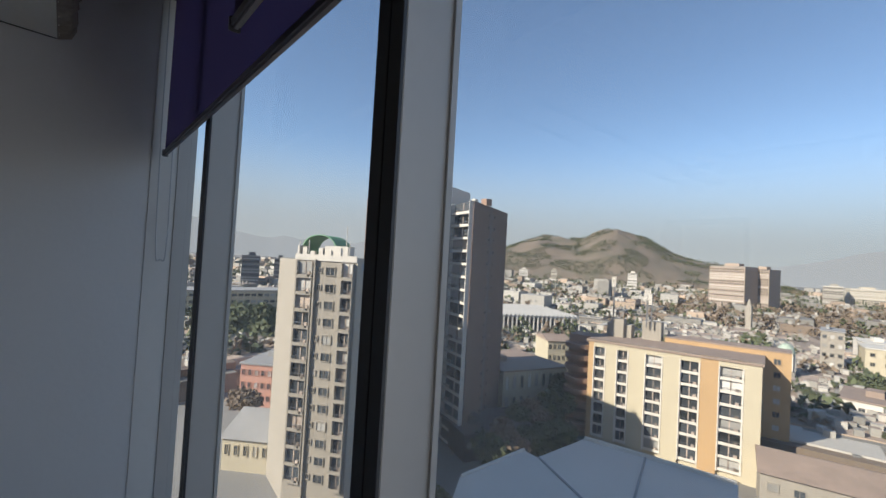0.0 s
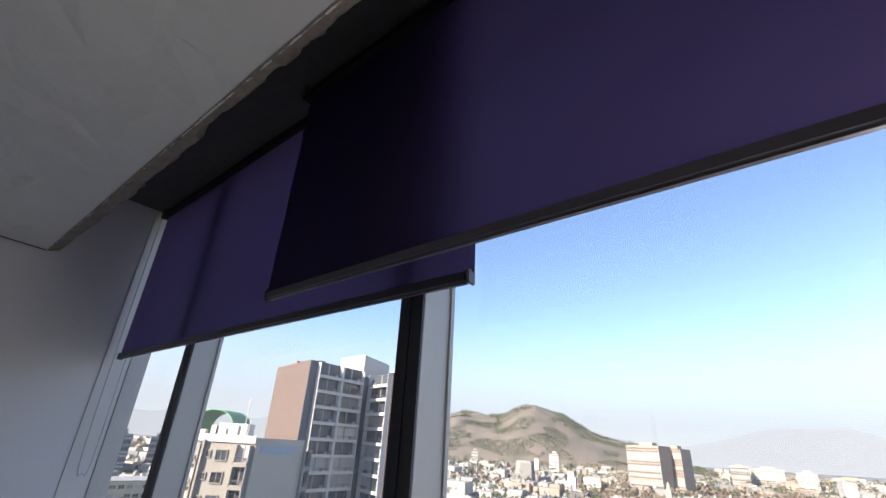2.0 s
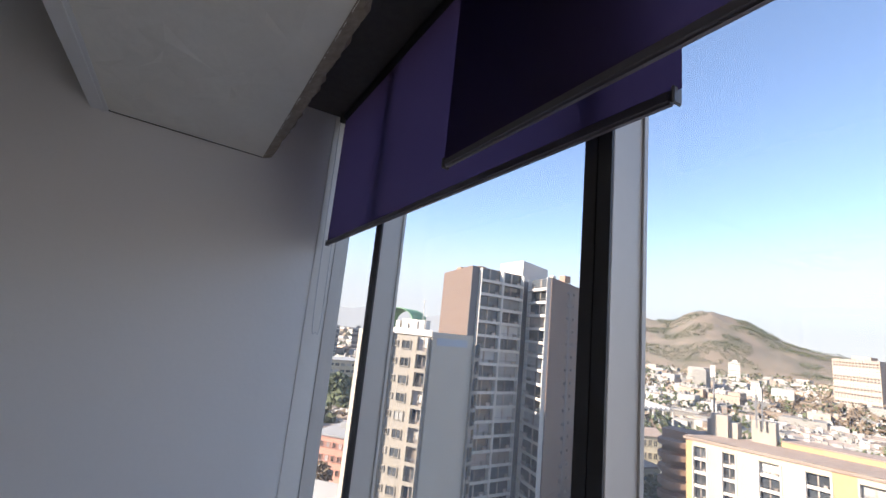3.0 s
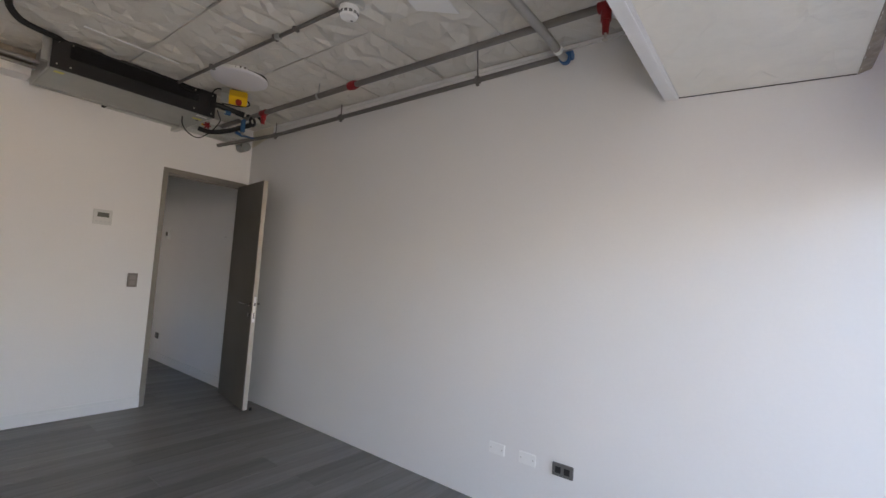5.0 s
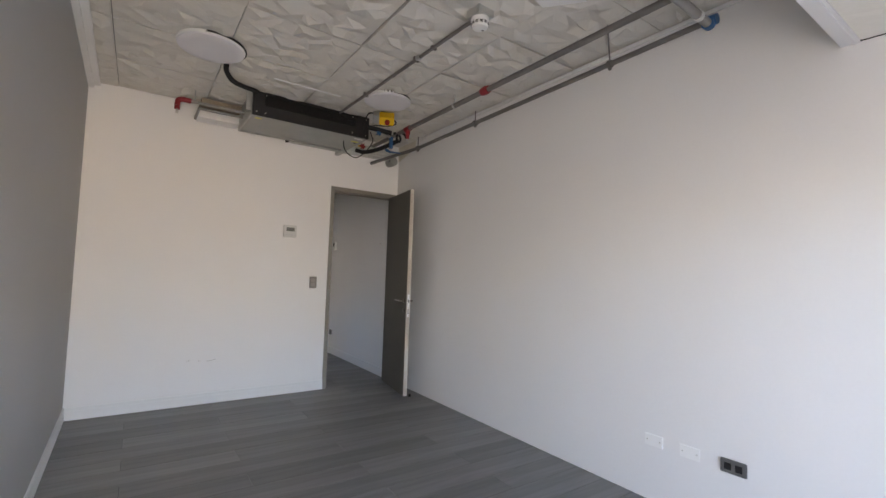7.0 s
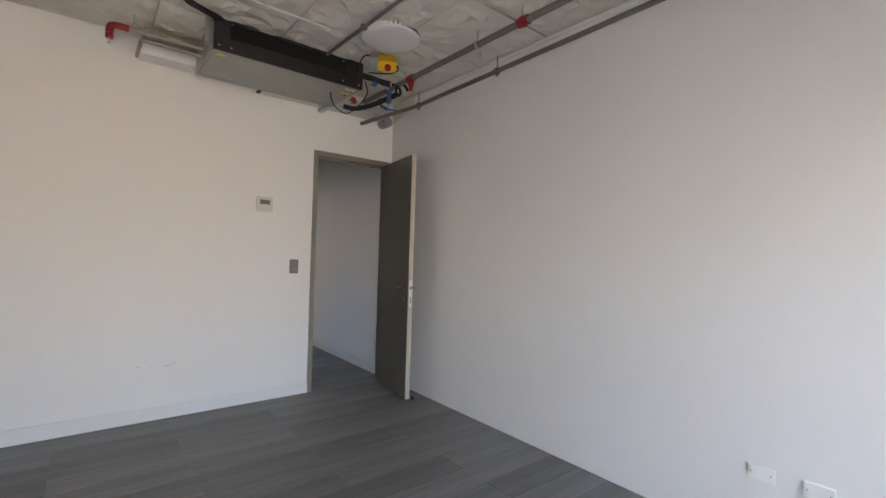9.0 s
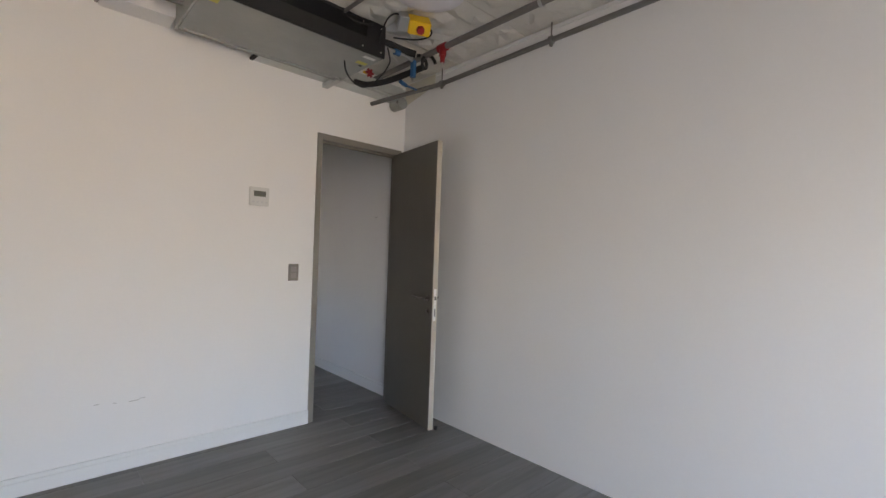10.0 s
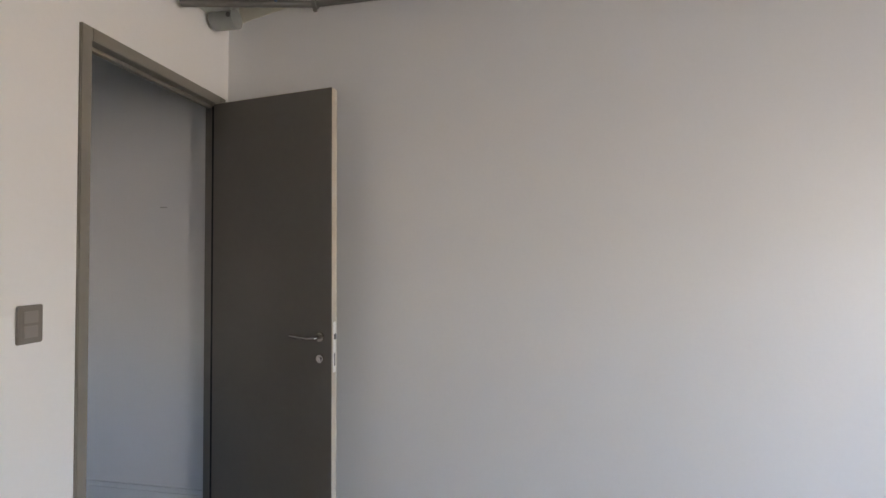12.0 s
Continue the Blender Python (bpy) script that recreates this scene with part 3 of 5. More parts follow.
ceiling_lamp(-2.083, -1.245, 0.198, "round white unlit ceiling light over a cut-out", (0.008, -0.002))
ceiling_lamp(-0.770, -1.180, 0.190, "round white unlit ceiling light beside the pipes", (0.001, 0.0))

# ---- fan coil unit under the ceiling ----
fan = thing("fan_coil_unit", "black and zinc concealed-type fan coil unit exposed below the ceiling", "air conditioner", at=(0, 0, 0))
XL, XR, YF = -1.713, -0.703, -0.69
part("side_panel", boxes(((XL - 0.004, YF + 0.05, 2.43), (XL + 0.016, -0.12, 2.615)), bevel=0.002), GALV, fan, "dull galvanised end plate")
part("side_panel", boxes(((XR - 0.016, YF + 0.015, 2.45), (XR, -0.12, 2.615)), bevel=0.002), BLACK, fan)
bm = boxes(((XL + 0.09, YF, 2.44), (XR - 0.13, YF + 0.014, 2.515)), ((XL + 0.09, YF, 2.606), (XR - 0.13, YF + 0.014, 2.622)), ((XL, YF, 2.44), (XL + 0.09, YF + 0.014, 2.622)), ((XR - 0.13, YF, 2.44), (XR, YF + 0.014, 2.622)))
part("front_frame", bm, BLACK, fan, "black sheet metal front")
part("top_panel", boxes(((XL, YF, 2.6225), (XR, -0.12, 2.626))), BLACK, fan)
part("coil", boxes(((XL + 0.09, YF + 0.03, 2.516), (XR - 0.13, YF + 0.05, 2.605))), RUBBER, fan)
for i in range(9):
    z = 2.522 + i * 0.0096
    part("grille_slat", boxes(((XL + 0.09, YF + 0.006, z), (XR - 0.13, YF + 0.028, z + 0.0035))), BLACK, fan)
bm = boxes(((XL + 0.005, YF + 0.02, 2.428), (XR - 0.005, -0.17, 2.439)), ((XL + 0.005, -0.19, 2.418), (XR - 0.005, -0.165, 2.428)), ((XL + 0.005, YF + 0.012, 2.424), (XL + 0.013, -0.17, 2.44)))
part("drain_pan", bm, PAN, fan, "dull zinc underside panel")
part("bottom_lip", boxes(((XL, YF - 0.001, 2.428), (XR, YF + 0.018, 2.4395)), bevel=0.002), BLACK, fan)
for x in (XL + 0.03, XR - 0.03, XR - 0.16, XL + 0.10):
    for z in (2.455, 2.60):
        bm = B()
        tube(bm, (x, YF - 0.003, z), (x, YF + 0.001, z), 0.005, 8)
        part("screw", bm, CHROME, fan)
part("label", boxes(((XR - 0.11, YF + 0.05, 2.4272), (XR - 0.03, YF + 0.08, 2.4278))), WHITE_PL, fan, "white rating label")
part("bracket", boxes(((XL - 0.04, YF + 0.05, 2.47), (XL, YF + 0.054, 2.633)), ((XL - 0.04, YF + 0.05, 2.47), (XL, YF + 0.09, 2.474))), GALV, fan)
part("bracket", boxes(((XR, YF + 0.12, 2.47), (XR + 0.04, YF + 0.124, 2.633)), ((XR, YF + 0.12, 2.47), (XR + 0.04, YF + 0.16, 2.474))), GALV, fan)
part("sticker", boxes(((XL + 0.035, YF + 0.06, 2.4272), (XL + 0.085, YF + 0.10, 2.4278))), mat("yellow_sticker", (0.62, 0.58, 0.12), 0.5), fan, "small yellow sticker")
part("sticker", boxes(((XR - 0.10, YF + 0.14, 2.4272), (XR - 0.03, YF + 0.18, 2.4278))), bpy.data.materials["yellow_sticker"], fan, "small yellow sticker")
bm = B()
tube(bm, (XR - 0.05, YF + 0.20, 2.4265), (XR - 0.05, YF + 0.20, 2.4278), 0.012, 14)
part("drain_hole", bm, HOLE, fan)
# supply duct box behind the unit, running along the end wall
duct = thing("supply_duct", "zinc supply duct box between the unit and the wall", "duct", at=(0, 0, 0))
part("duct_box", boxes(((-1.265, -0.165, 2.46), (-0.16, -0.004, 2.53)), bevel=0.002), SHEET, duct)
part("duct_lip", boxes(((-1.25, -0.138, 2.446), (-0.16, -0.0035, 2.4595))), SHEET, duct)
part("dark_slot", boxes(((-1.272, -0.168, 2.444), (-0.82, -0.139, 2.4598)), ((-1.272, -0.139, 2.444), (-1.2505, -0.004, 2.4598))), HOLE, duct, "dark open slot")
part("duct_box", boxes(((XL + 0.02, -0.165, 2.50), (-1.236, -0.004, 2.60))), SHEET, duct)
# short capped drain stub
bm = B()
tube(bm, (-0.135, -0.14, 2.425), (-0.135, -0.02, 2.425), 0.045, 28)
stub = thing("pipe_stub", "short capped zinc pipe stub beside the wall", "pipe", bm, PAN, flat=False)
bm = B()
tube(bm, (-0.182, -0.125, 2.425), (-0.178, -0.125, 2.425), 0.012, 14)
part("plug", bm, GREY_PL, stub)
part("collar_box", boxes(((-0.175, -0.13, 2.44), (-0.10, -0.03, 2.535)), bevel=0.003), SHEET, stub)

# steel channels crossing under the duct
for x, y0, y1, z in ((-0.745, -0.22, -0.010, 2.405),):
    bm = boxes(((x - 0.02, y0, z), (x + 0.02, y1, z + 0.003)), ((x - 0.02, y0, z + 0.003), (x - 0.017, y1, z + 0.03)), ((x + 0.017, y0, z + 0.003), (x + 0.02, y1, z + 0.03)))
    ch = thing("support_channel", "grey steel support channel under the duct", "channel", bm, GALV, group="steel support channels")
for x, y, z in ((-0.745, -0.205, 2.408),):
    bm = B()
    tube(bm, (x, y, z), (x, y, H + 0.004), 0.004, 8)
    thing("hanger_rod", "thin threaded hanger rod", "rod", bm, GALV, group="ceiling hanger rods", flat=False)

# ---- sprinkler pipe along the room ----
def pipe(name, label, pts, r, material, cat="pipe", group=""):
    bm = B()
    for p, q in zip(pts, pts[1:]):
        tube(bm, p, q, r, 16)
    for p in pts[1:-1]:
        bmesh.ops.create_icosphere(bm, subdivisions=2, radius=r * 1.02, matrix=Matrix.Translation(p))
    return thing(name, label, cat, bm, material, group=group, flat=False)


main = pipe("sprinkler_pipe", "grey steel sprinkler pipe along the ceiling", [(-0.40, -0.13, 2.54), (-0.40, -3.86, 2.54)], 0.019, PIPE)
bm = B()
tube(bm, (-0.40, -2.03, 2.54), (-0.40, -1.96, 2.54), 0.027, 18)
tube(bm, (-0.40, -2.005, 2.54), (-0.40, -1.985, 2.54), 0.031, 18)
part("coupling", bm, RED, main, "red painted coupling", flat=False)


def sprinkler(x, y, z, parent, drop=0.095):
    bm = B()
    tube(bm, (x, y - 0.035, z), (x, y + 0.035, z), 0.026, 18)
    tube(bm, (x, y, z + 0.012), (x, y, z - drop * 0.55), 0.023, 16)
    tube(bm, (x, y, z - drop * 0.55), (x, y, z - drop), 0.017, 16, 0.014)
    s = part("tee", bm, RED, parent, "red painted tee", flat=False)
    bm = B()
    tube(bm, (x, y, z - drop), (x, y, z - drop - 0.016), 0.007, 10)
    tube(bm, (x, y, z - drop - 0.030), (x, y, z - drop - 0.032), 0.013, 14)
    tube(bm, (x - 0.008, y, z - drop - 0.012), (x - 0.004, y, z - drop - 0.031), 0.0018, 6)
    tube(bm, (x + 0.008, y, z - drop - 0.012), (x + 0.004, y, z - drop - 0.031), 0.0018, 6)
    part("sprinkler_head", bm, CHROME, s, "small chrome sprinkler head", flat=False)


sprinkler(-0.40, -0.885, 2.54, main)
sprinkler(-0.40, -3.69, 2.54, main, 0.125)
for y in (-1.62,):
    bm = B()
    tube(bm, (-0.40, y, 2.556), (-0.40, y, H + 0.004), 0.004, 8)
    bmesh.ops.create_cone(bm, cap_ends=True, segments=18, radius1=0.024, radius2=0.024, depth=0.018, matrix=Matrix.Translation((-0.40, y, 2.54)) @ Matrix.Rotation(math.pi / 2, 4, 'X'))
    part("hanger", bm, GALV, main, "", flat=False)
# branch from the unit side to the west sprinkler
br = pipe("sprinkler_branch", "thin grey sprinkler branch pipe with red elbow", [(XL - 0.003, -0.37, 2.525), (-2.13, -0.37, 2.525)], 0.013, PVC)
bm = B()
hose(bm, [(-2.115, -0.37, 2.525), (-2.17, -0.37, 2.525), (-2.20, -0.37, 2.515), (-2.208, -0.37, 2.485), (-2.208, -0.37, 2.440)], 0.020, 14)
el = part("elbow", bm, RED, br, "red painted elbow", flat=False)
bm = B()
tube(bm, (-2.208, -0.37, 2.440), (-2.208, -0.37, 2.424), 0.007, 10)
tube(bm, (-2.208, -0.37, 2.414), (-2.208, -0.37, 2.411), 0.012, 14)
tube(bm, (-2.215, -0.37, 2.43), (-2.212, -0.37, 2.412), 0.0018, 6)
tube(bm, (-2.201, -0.37, 2.43), (-2.204, -0.37, 2.412), 0.0018, 6)
part("sprinkler_head", bm, CHROME, el, "", flat=False)
bm = B()
tube(bm, (-2.09, -0.37, 2.54), (-2.09, -0.37, H + 0.004), 0.004, 8)
part("hanger", bm, GALV, br)
pipe("refrigerant_pipe", "pale refrigerant pipe entering the unit", [(XL - 0.003, -0.31, 2.50), (-2.05, -0.31, 2.50), (-2.05, -0.006, 2.50)], 0.011, PVC)
thing("junction_duct", "white duct offcut under brown raw board", "duct", boxes(((-2.04, -0.16, 2.478), (XL - 0.006, -0.004, 2.555))), WALL)
thing("raw_board", "brown raw board strip above the pipes", "board", boxes(((-2.03, -0.26, 2.568), (XL - 0.006, -0.004, 2.612))), RAW_EDGE)

# ---- pipe along the east wall ----
low = pipe("wall_pipe", "grey conduit pipe along the wall top", [(-0.05, -0.49, 2.512), (-0.05, -3.35, 2.553)], 0.016, PIPE)
bm = B()
tube(bm, (-0.05, -0.49, 2.512), (-0.355, -0.02, 2.388), 0.016, 14)
bmesh.ops.create_icosphere(bm, subdivisions=2, radius=0.0165, matrix=Matrix.Translation((-0.05, -0.49, 2.512)))
part("lower_leg", bm, PIPE, low, "", flat=False)
for y in (-0.50, -1.45, -2.78):
    z = 2.512 + (y + 0.49) / (-3.37) * 0.048
    bm = B()
    tube(bm, (-0.05, y, z + 0.01), (-0.05, y, H + 0.004) if y > -2 else (-0.34, -2.96, H + 0.004), 0.0045, 8)
    bmesh.ops.create_cone(bm, cap_ends=True, segments=18, radius1=0.025, radius2=0.025, depth=0.020, matrix=Matrix.Translation((-0.05, y, z)) @ Matrix.Rotation(math.pi / 2, 4, 'X'))
    box(bm, (-0.058, y - 0.008, z - 0.036), (-0.042, y + 0.008, z - 0.02))
    part("hanger", bm, PIPE, low, "", flat=False)
structure("trim_wall_top", "pale strip along the wall top", boxes(((-0.012, -3.86, 2.610), (-0.001, -0.40, 2.632))), BASE, "trim")

# pvc drain crossing to the wall with a blue collar
pv = pipe("drain_pipe", "grey pvc pipe with blue collar crossing the ceiling", [(-0.05, -3.362, 2.530), (-0.40, -3.40, 2.494), (-0.86, -3.402, 2.490)], 0.022, PVC)
bm = B()
tube(bm, (-0.05, -3.33, 2.551), (-0.05, -3.40, 2.548), 0.026, 18)
tube(bm, (-0.05, -3.362, 2.530), (-0.085, -3.366, 2.5265), 0.029, 18)
part("collar", bm, BLUE, pv, "blue collar", flat=False)
bm = B()
tube(bm, (-0.19, -3.3775, 2.5157), (-0.22, -3.3808, 2.5126), 0.0265, 18)
part("socket_ring", bm, WHITE_PL, pv, "", flat=False)

# ---- conduit, smoke detector ----
cond = pipe("conduit", "grey steel conduit on the ceiling", [(-0.985, -0.66, 2.614), (-0.95, -2.52, 2.612)], 0.011, PIPE)
for y in (-1.95, -2.15, -1.2):
    x = -0.985 + (y + 0.66) / (-1.86) * 0.035
    part("clip", boxes(((x - 0.02, y - 0.009, 2.598), (x + 0.02, y + 0.009, 2.630)), bevel=0.003), PIPE, cond)
part("coupling", boxes(((-0.977, -2.0, 2.598), (-0.945, -1.96, 2.628)), bevel=0.004), GALV, cond)
bxj = thing("junction_box", "square galvanised junction box on the ceiling", "junction box", boxes(((-1.01, -2.66, 2.582), (-0.905, -2.555, 2.636)), bevel=0.004), GALV)
smk = thing("smoke_detector", "round white smoke detector with dark slots", "smoke detector", at=(-0.958, -2.607, 2.582))
bm = B()
prof = [(0.048, 0), (0.050, -0.012), (0.050, -0.022), (0.046, -0.024), (0.046, -0.040), (0.040, -0.050), (0.022, -0.056), (0.001, -0.057)]
rings = [[bm.verts.new((a * math.cos(k * math.tau / 36), a * math.sin(k * math.tau / 36), z)) for k in range(36)] for a, z in prof]
for p, q in zip(rings, rings[1:]):
    for k in range(36):
        bm.faces.new((p[k], p[(k + 1) % 36], q[(k + 1) % 36], q[k]))
part("housing", bm, WHITE_PL, smk, flat=False)
for k in range(12):
    a = k * math.tau / 12
    m = Matrix.Rotation(a, 4, 'Z')
    for z0 in (-0.032, -0.040):
        bm = B()
        box(bm, (0.0455, -0.008, z0), (0.0472, 0.008, z0 + 0.005), m)
        part("slot", bm, HOLE, smk)
bm = B()
tube(bm, (0.02, 0, -0.0562), (0.02, 0, -0.0580), 0.006, 10)
part("indicator", bm, GREY_PL, smk)

# peeled ceiling flaps
for pts in ([(-1.20, -2.68), (-1.115, -2.645), (-1.05, -2.80), (-1.22, -2.85)], [(-0.83, -2.87), (-0.735, -2.850), (-0.60, -3.02), (-0.80, -3.05)]):
    bm = B()
    prism(bm, pts, H - 0.024, H - 0.018)
    thing("ceiling_board_flap", "white loose flap of ceiling board", "board", bm, BASE, group="loose ceiling flaps")
bm = boxes(((-1.64, -1.035, H - 0.022), (-1.12, -1.020, H - 0.016)))
thing("ceiling_batten", "thin white batten on the ceiling panels", "batten", bm, BASE)

# ---- isolator switch, hoses, valves near the unit ----
iso = thing("isolator_switch", "yellow isolator switch box with red knob", "switch", at=(-0.655, -0.95, 2.562))
part("box", boxes(((-0.065, -0.05, -0.040), (0.065, 0.05, 0.036)), bevel=0.006), YELLOW, iso, flat=False)
iso.rotation_euler = (0.85, 0, -0.45)
part("backplate", boxes(((-0.120, -0.04, -0.035), (-0.0655, 0.05, 0.045)), bevel=0.003), GALV, iso)
bm = B()
tube(bm, (0.005, -0.05, -0.005), (0.005, -0.070, -0.005), 0.024, 20, 0.020)
part("knob", bm, RED, iso, "red rotary knob", flat=False)
part("base", boxes(((-0.05, 0.0505, -0.03), (0.04, 0.068, 0.03))), GREY_PL, iso)


def cable(label, pts, r, material=RUBBER, name="cable"):
    bm = B()
    hose(bm, pts, r, 8)
    return thing(name, label, "cable", bm, material, group="black cables by the unit", flat=False)


cable("black insulated hose from the lamp cut-out to the unit", [(-1.965, -1.04, 2.622), (-1.95, -0.97, 2.595), (-1.89, -0.88, 2.575), (-1.80, -0.80, 2.585), (-1.66, -0.66, 2.62), (-1.60, -0.5, 2.626)], 0.018, name="insulated_hose")
cable("thin black cable hanging in a loop", [(-0.86, -0.48, 2.43), (-0.86, -0.50, 2.36), (-0.82, -0.52, 2.30), (-0.75, -0.55, 2.275), (-0.68, -0.60, 2.34), (-0.64, -0.65, 2.43), (-0.675, -0.692, 2.47), (-0.69, -0.697, 2.50)], 0.0045)
cable("thin black cable from the isolator", [(-0.615, -0.98, 2.56), (-0.58, -0.98, 2.54), (-0.56, -0.93, 2.535), (-0.58, -0.84, 2.54), (-0.68, -0.74, 2.55)], 0.005)
cable("thick black insulated pipe beside the unit", [(-0.40, -0.70, 2.47), (-0.425, -0.60, 2.455), (-0.463, -0.40, 2.440), (-0.53, -0.24, 2.435), (-0.60, -0.17, 2.455)], 0.021, name="insulated_pipe")
cable("black insulated pipe leaving the unit", [(-0.716, -0.60, 2.565), (-0.64, -0.635, 2.56), (-0.54, -0.66, 2.545), (-0.47, -0.70, 2.53)], 0.024, name="insulated_pipe")
cable("black hose coiled in a small ring", [(-0.362 + 0.036 * math.cos(0.6 * k) - 0.004 * k, -0.733 + 0.004 * k, 2.505 + 0.042 * math.sin(0.6 * k)) for k in range(15)], 0.011, name="insulated_hose")
cable("thin black cable from the conduit to the unit", [(-0.985, -0.67, 2.606), (-0.93, -0.70, 2.57), (-0.86, -0.71, 2.575), (-0.80, -0.70, 2.60)], 0.006)
cable("thin black cable above the isolator", [(-0.735, -0.93, 2.56), (-0.775, -0.90, 2.60), (-0.79, -0.83, 2.59), (-0.775, -0.74, 2.52), (-0.76, -0.705, 2.50)], 0.005)
vp = pipe("valve_pipe", "thin steel valve pipe with blue and red fittings", [(XR - 0.01, -0.66, 2.515), (-0.52, -0.66, 2.515), (-0.446, -0.65, 2.505), (-0.446, -0.65, 2.375)], 0.010, CHROME)
part("valve_body", boxes(((-0.461, -0.668, 2.395), (-0.431, -0.632, 2.512)), bevel=0.006), BLUE, vp, "blue valve body")
bm = B()
tube(bm, (-0.57, -0.66, 2.515), (-0.61, -0.66, 2.515), 0.019, 12)
part("nut", bm, BLUE, vp, "", flat=False)
bm = B()
tube(bm, (-0.40, -0.45, 2.44), (-0.34, -0.44, 2.43), 0.014, 14)
tube(bm, (-0.33, -0.44, 2.43), (-0.20, -0.38, 2.455), 0.008, 10)
part("blue_joint", bm, BLUE, vp, "", flat=False)
tap = thing("red_valve_tap", "red star-shaped valve handle on yellow pipe", "valve", at=(-0.65, -0.445, 2.425))
bm = B()
for k in range(6):
    m = Matrix.Rotation(k * math.tau / 6, 4, 'Y')
    box(bm, (0.0, -0.006, -0.006), (0.030, 0.006, 0.006), m)
tube(bm, (0, -0.01, 0), (0, 0.01, 0), 0.014, 12)
part("hand_wheel", bm, RED, tap, "red star handle")
bm = B()
tube(bm, (0, 0.010, 0), (-0.03, 0.03, 0.008), 0.009, 10)
part("stem", bm, YELLOW, tap, "yellow stem", flat=False)
bm = B()
lo = [bm.verts.new((-0.004, y, z)) for y, z in ((-0.001, 2.462), (-0.37, 2.547), (-0.37, 2.634), (-0.001, 2.634))]
hi = [bm.verts.new((-0.001, v.co.y, v.co.z)) for v in lo]
bm.faces.new(lo)
bm.faces.new(hi[::-1])
for k in range(4):
    bm.faces.new((lo[k], lo[(k + 1) % 4], hi[(k + 1) % 4], hi[k]))
structure("trim_corner_gusset", "cream board filling the wall corner under the ceiling", bm, CREAM, "trim")

# ---- outside: city seen from about thirteen floors up ----
GZ = GZ0
EYE = Vector((-2.25, -4.6, 1.4))
GROUND = mat("city_ground", (0.22, 0.21, 0.195), 0.9, grain=0.25, scale=0.05, stain=0.35, stain_scale=0.012)
CONC = mat("pale_concrete", (0.49, 0.43, 0.345), 0.85, grain=0.06, scale=1.5, stain=0.14, stain_scale=0.25)
BEIGE = mat("beige_render", (0.325, 0.285, 0.235), 0.85, grain=0.06, scale=1.2, stain=0.13, stain_scale=0.3)
WHITE_R = mat("white_render", (0.63, 0.575, 0.505), 0.8, grain=0.05, scale=1.5, stain=0.1, stain_scale=0.3)
CREAM_R = mat("cream_render", (0.50, 0.43, 0.31), 0.85, grain=0.05, scale=1.2, stain=0.1, stain_scale=0.3)
ORANGE_R = mat("orange_render", (0.46, 0.295, 0.15), 0.85, grain=0.05, scale=1.2, stain=0.1, stain_scale=0.3)
BROWN_R = mat("brown_render", (0.32, 0.20, 0.14), 0.85, grain=0.08, scale=1.2, stain=0.1, stain_scale=0.3)
PINK_R = mat("pink_render", (0.50, 0.26, 0.19), 0.85, grain=0.06, scale=1.2, stain=0.15, stain_scale=0.4)
BRICK_R = mat("brick_cladding", (0.145, 0.098, 0.076), 0.9, grain=0.14, scale=4, stain=0.12, stain_scale=0.3, stretch=(1, 1, 3))
DARKCOL = mat("dark_grey_render", (0.13, 0.13, 0.135), 0.85, grain=0.08, scale=1.2, stain=0.1)
ROOF_W = mat("white_membrane_roof", (0.60, 0.55, 0.48), 0.7, grain=0.05, scale=0.8, stain=0.12, stain_scale=0.15)
ROOF_B = mat("brown_sheet_roof", (0.29, 0.215, 0.17), 0.9, grain=0.12, scale=1.0, stain=0.25, stain_scale=0.25)
# the brick house's shade is put into these dark wall and roof colours
SHADE_BRICK = mat("shade_dark_brick", (0.06, 0.05, 0.045), 0.9, grain=0.2, scale=2, stain=0.2, stain_scale=0.4)
SHADE_ROOF = mat("shade_dark_sheet_roof", (0.075, 0.07, 0.068), 0.9, grain=0.2, scale=0.8, stain=0.3, stain_scale=0.3)
ROOF_G = mat("grey_roof", (0.30, 0.29, 0.28), 0.9, grain=0.12, scale=0.6, stain=0.25, stain_scale=0.2)
SLAB_R = mat("warm_slab_render", (0.39, 0.30, 0.235), 0.85, grain=0.08, scale=0.3, stain=0.12, stain_scale=0.1)
GREEN_R = mat("green_sheet_dome", (0.16, 0.33, 0.17), 0.6, grain=0.08, scale=2, stain=0.1)
PANE_D = mat("dark_window_pane", (0.05, 0.055, 0.06), 0.15, grain=0.1, rand=0.6, spec=0.6)
CURTAIN = mat("curtained_pane", (0.42, 0.40, 0.37), 0.5, grain=0.2, scale=3, rand=0.5)
MIXED = mat("balcony_clutter", (0.34, 0.27, 0.22), 0.7, rand=0.6, grain=0.3, scale=2)


structure("ground", "grey-brown city ground reaching the horizon", boxes(((-9000, -9000, GZ - 2), (9000, 9000, GZ))), GROUND)


def ray_at(dx, dy, d):
    """Plan point at d metres from the window viewer along (dx, dy)."""
    v = Vector((dx, dy)).normalized() * d
    return Vector((EYE.x + v.x, EYE.y + v.y))


def face_frame(p, q):
    """Matrix whose x runs along the facade p to q, y out of it towards the window viewer, z up from the ground."""
    p, q = Vector(p), Vector(q)
    d = (q - p).normalized()
    n = Vector((-d.y, d.x))
    if n.dot(EYE.to_2d() - p) < 0:
        n = -n
    return Matrix(((d.x, n.x, 0, p.x), (d.y, n.y, 0, p.y), (0, 0, 1, 0), (0, 0, 0, 1))), (q - p).length


shared = {}


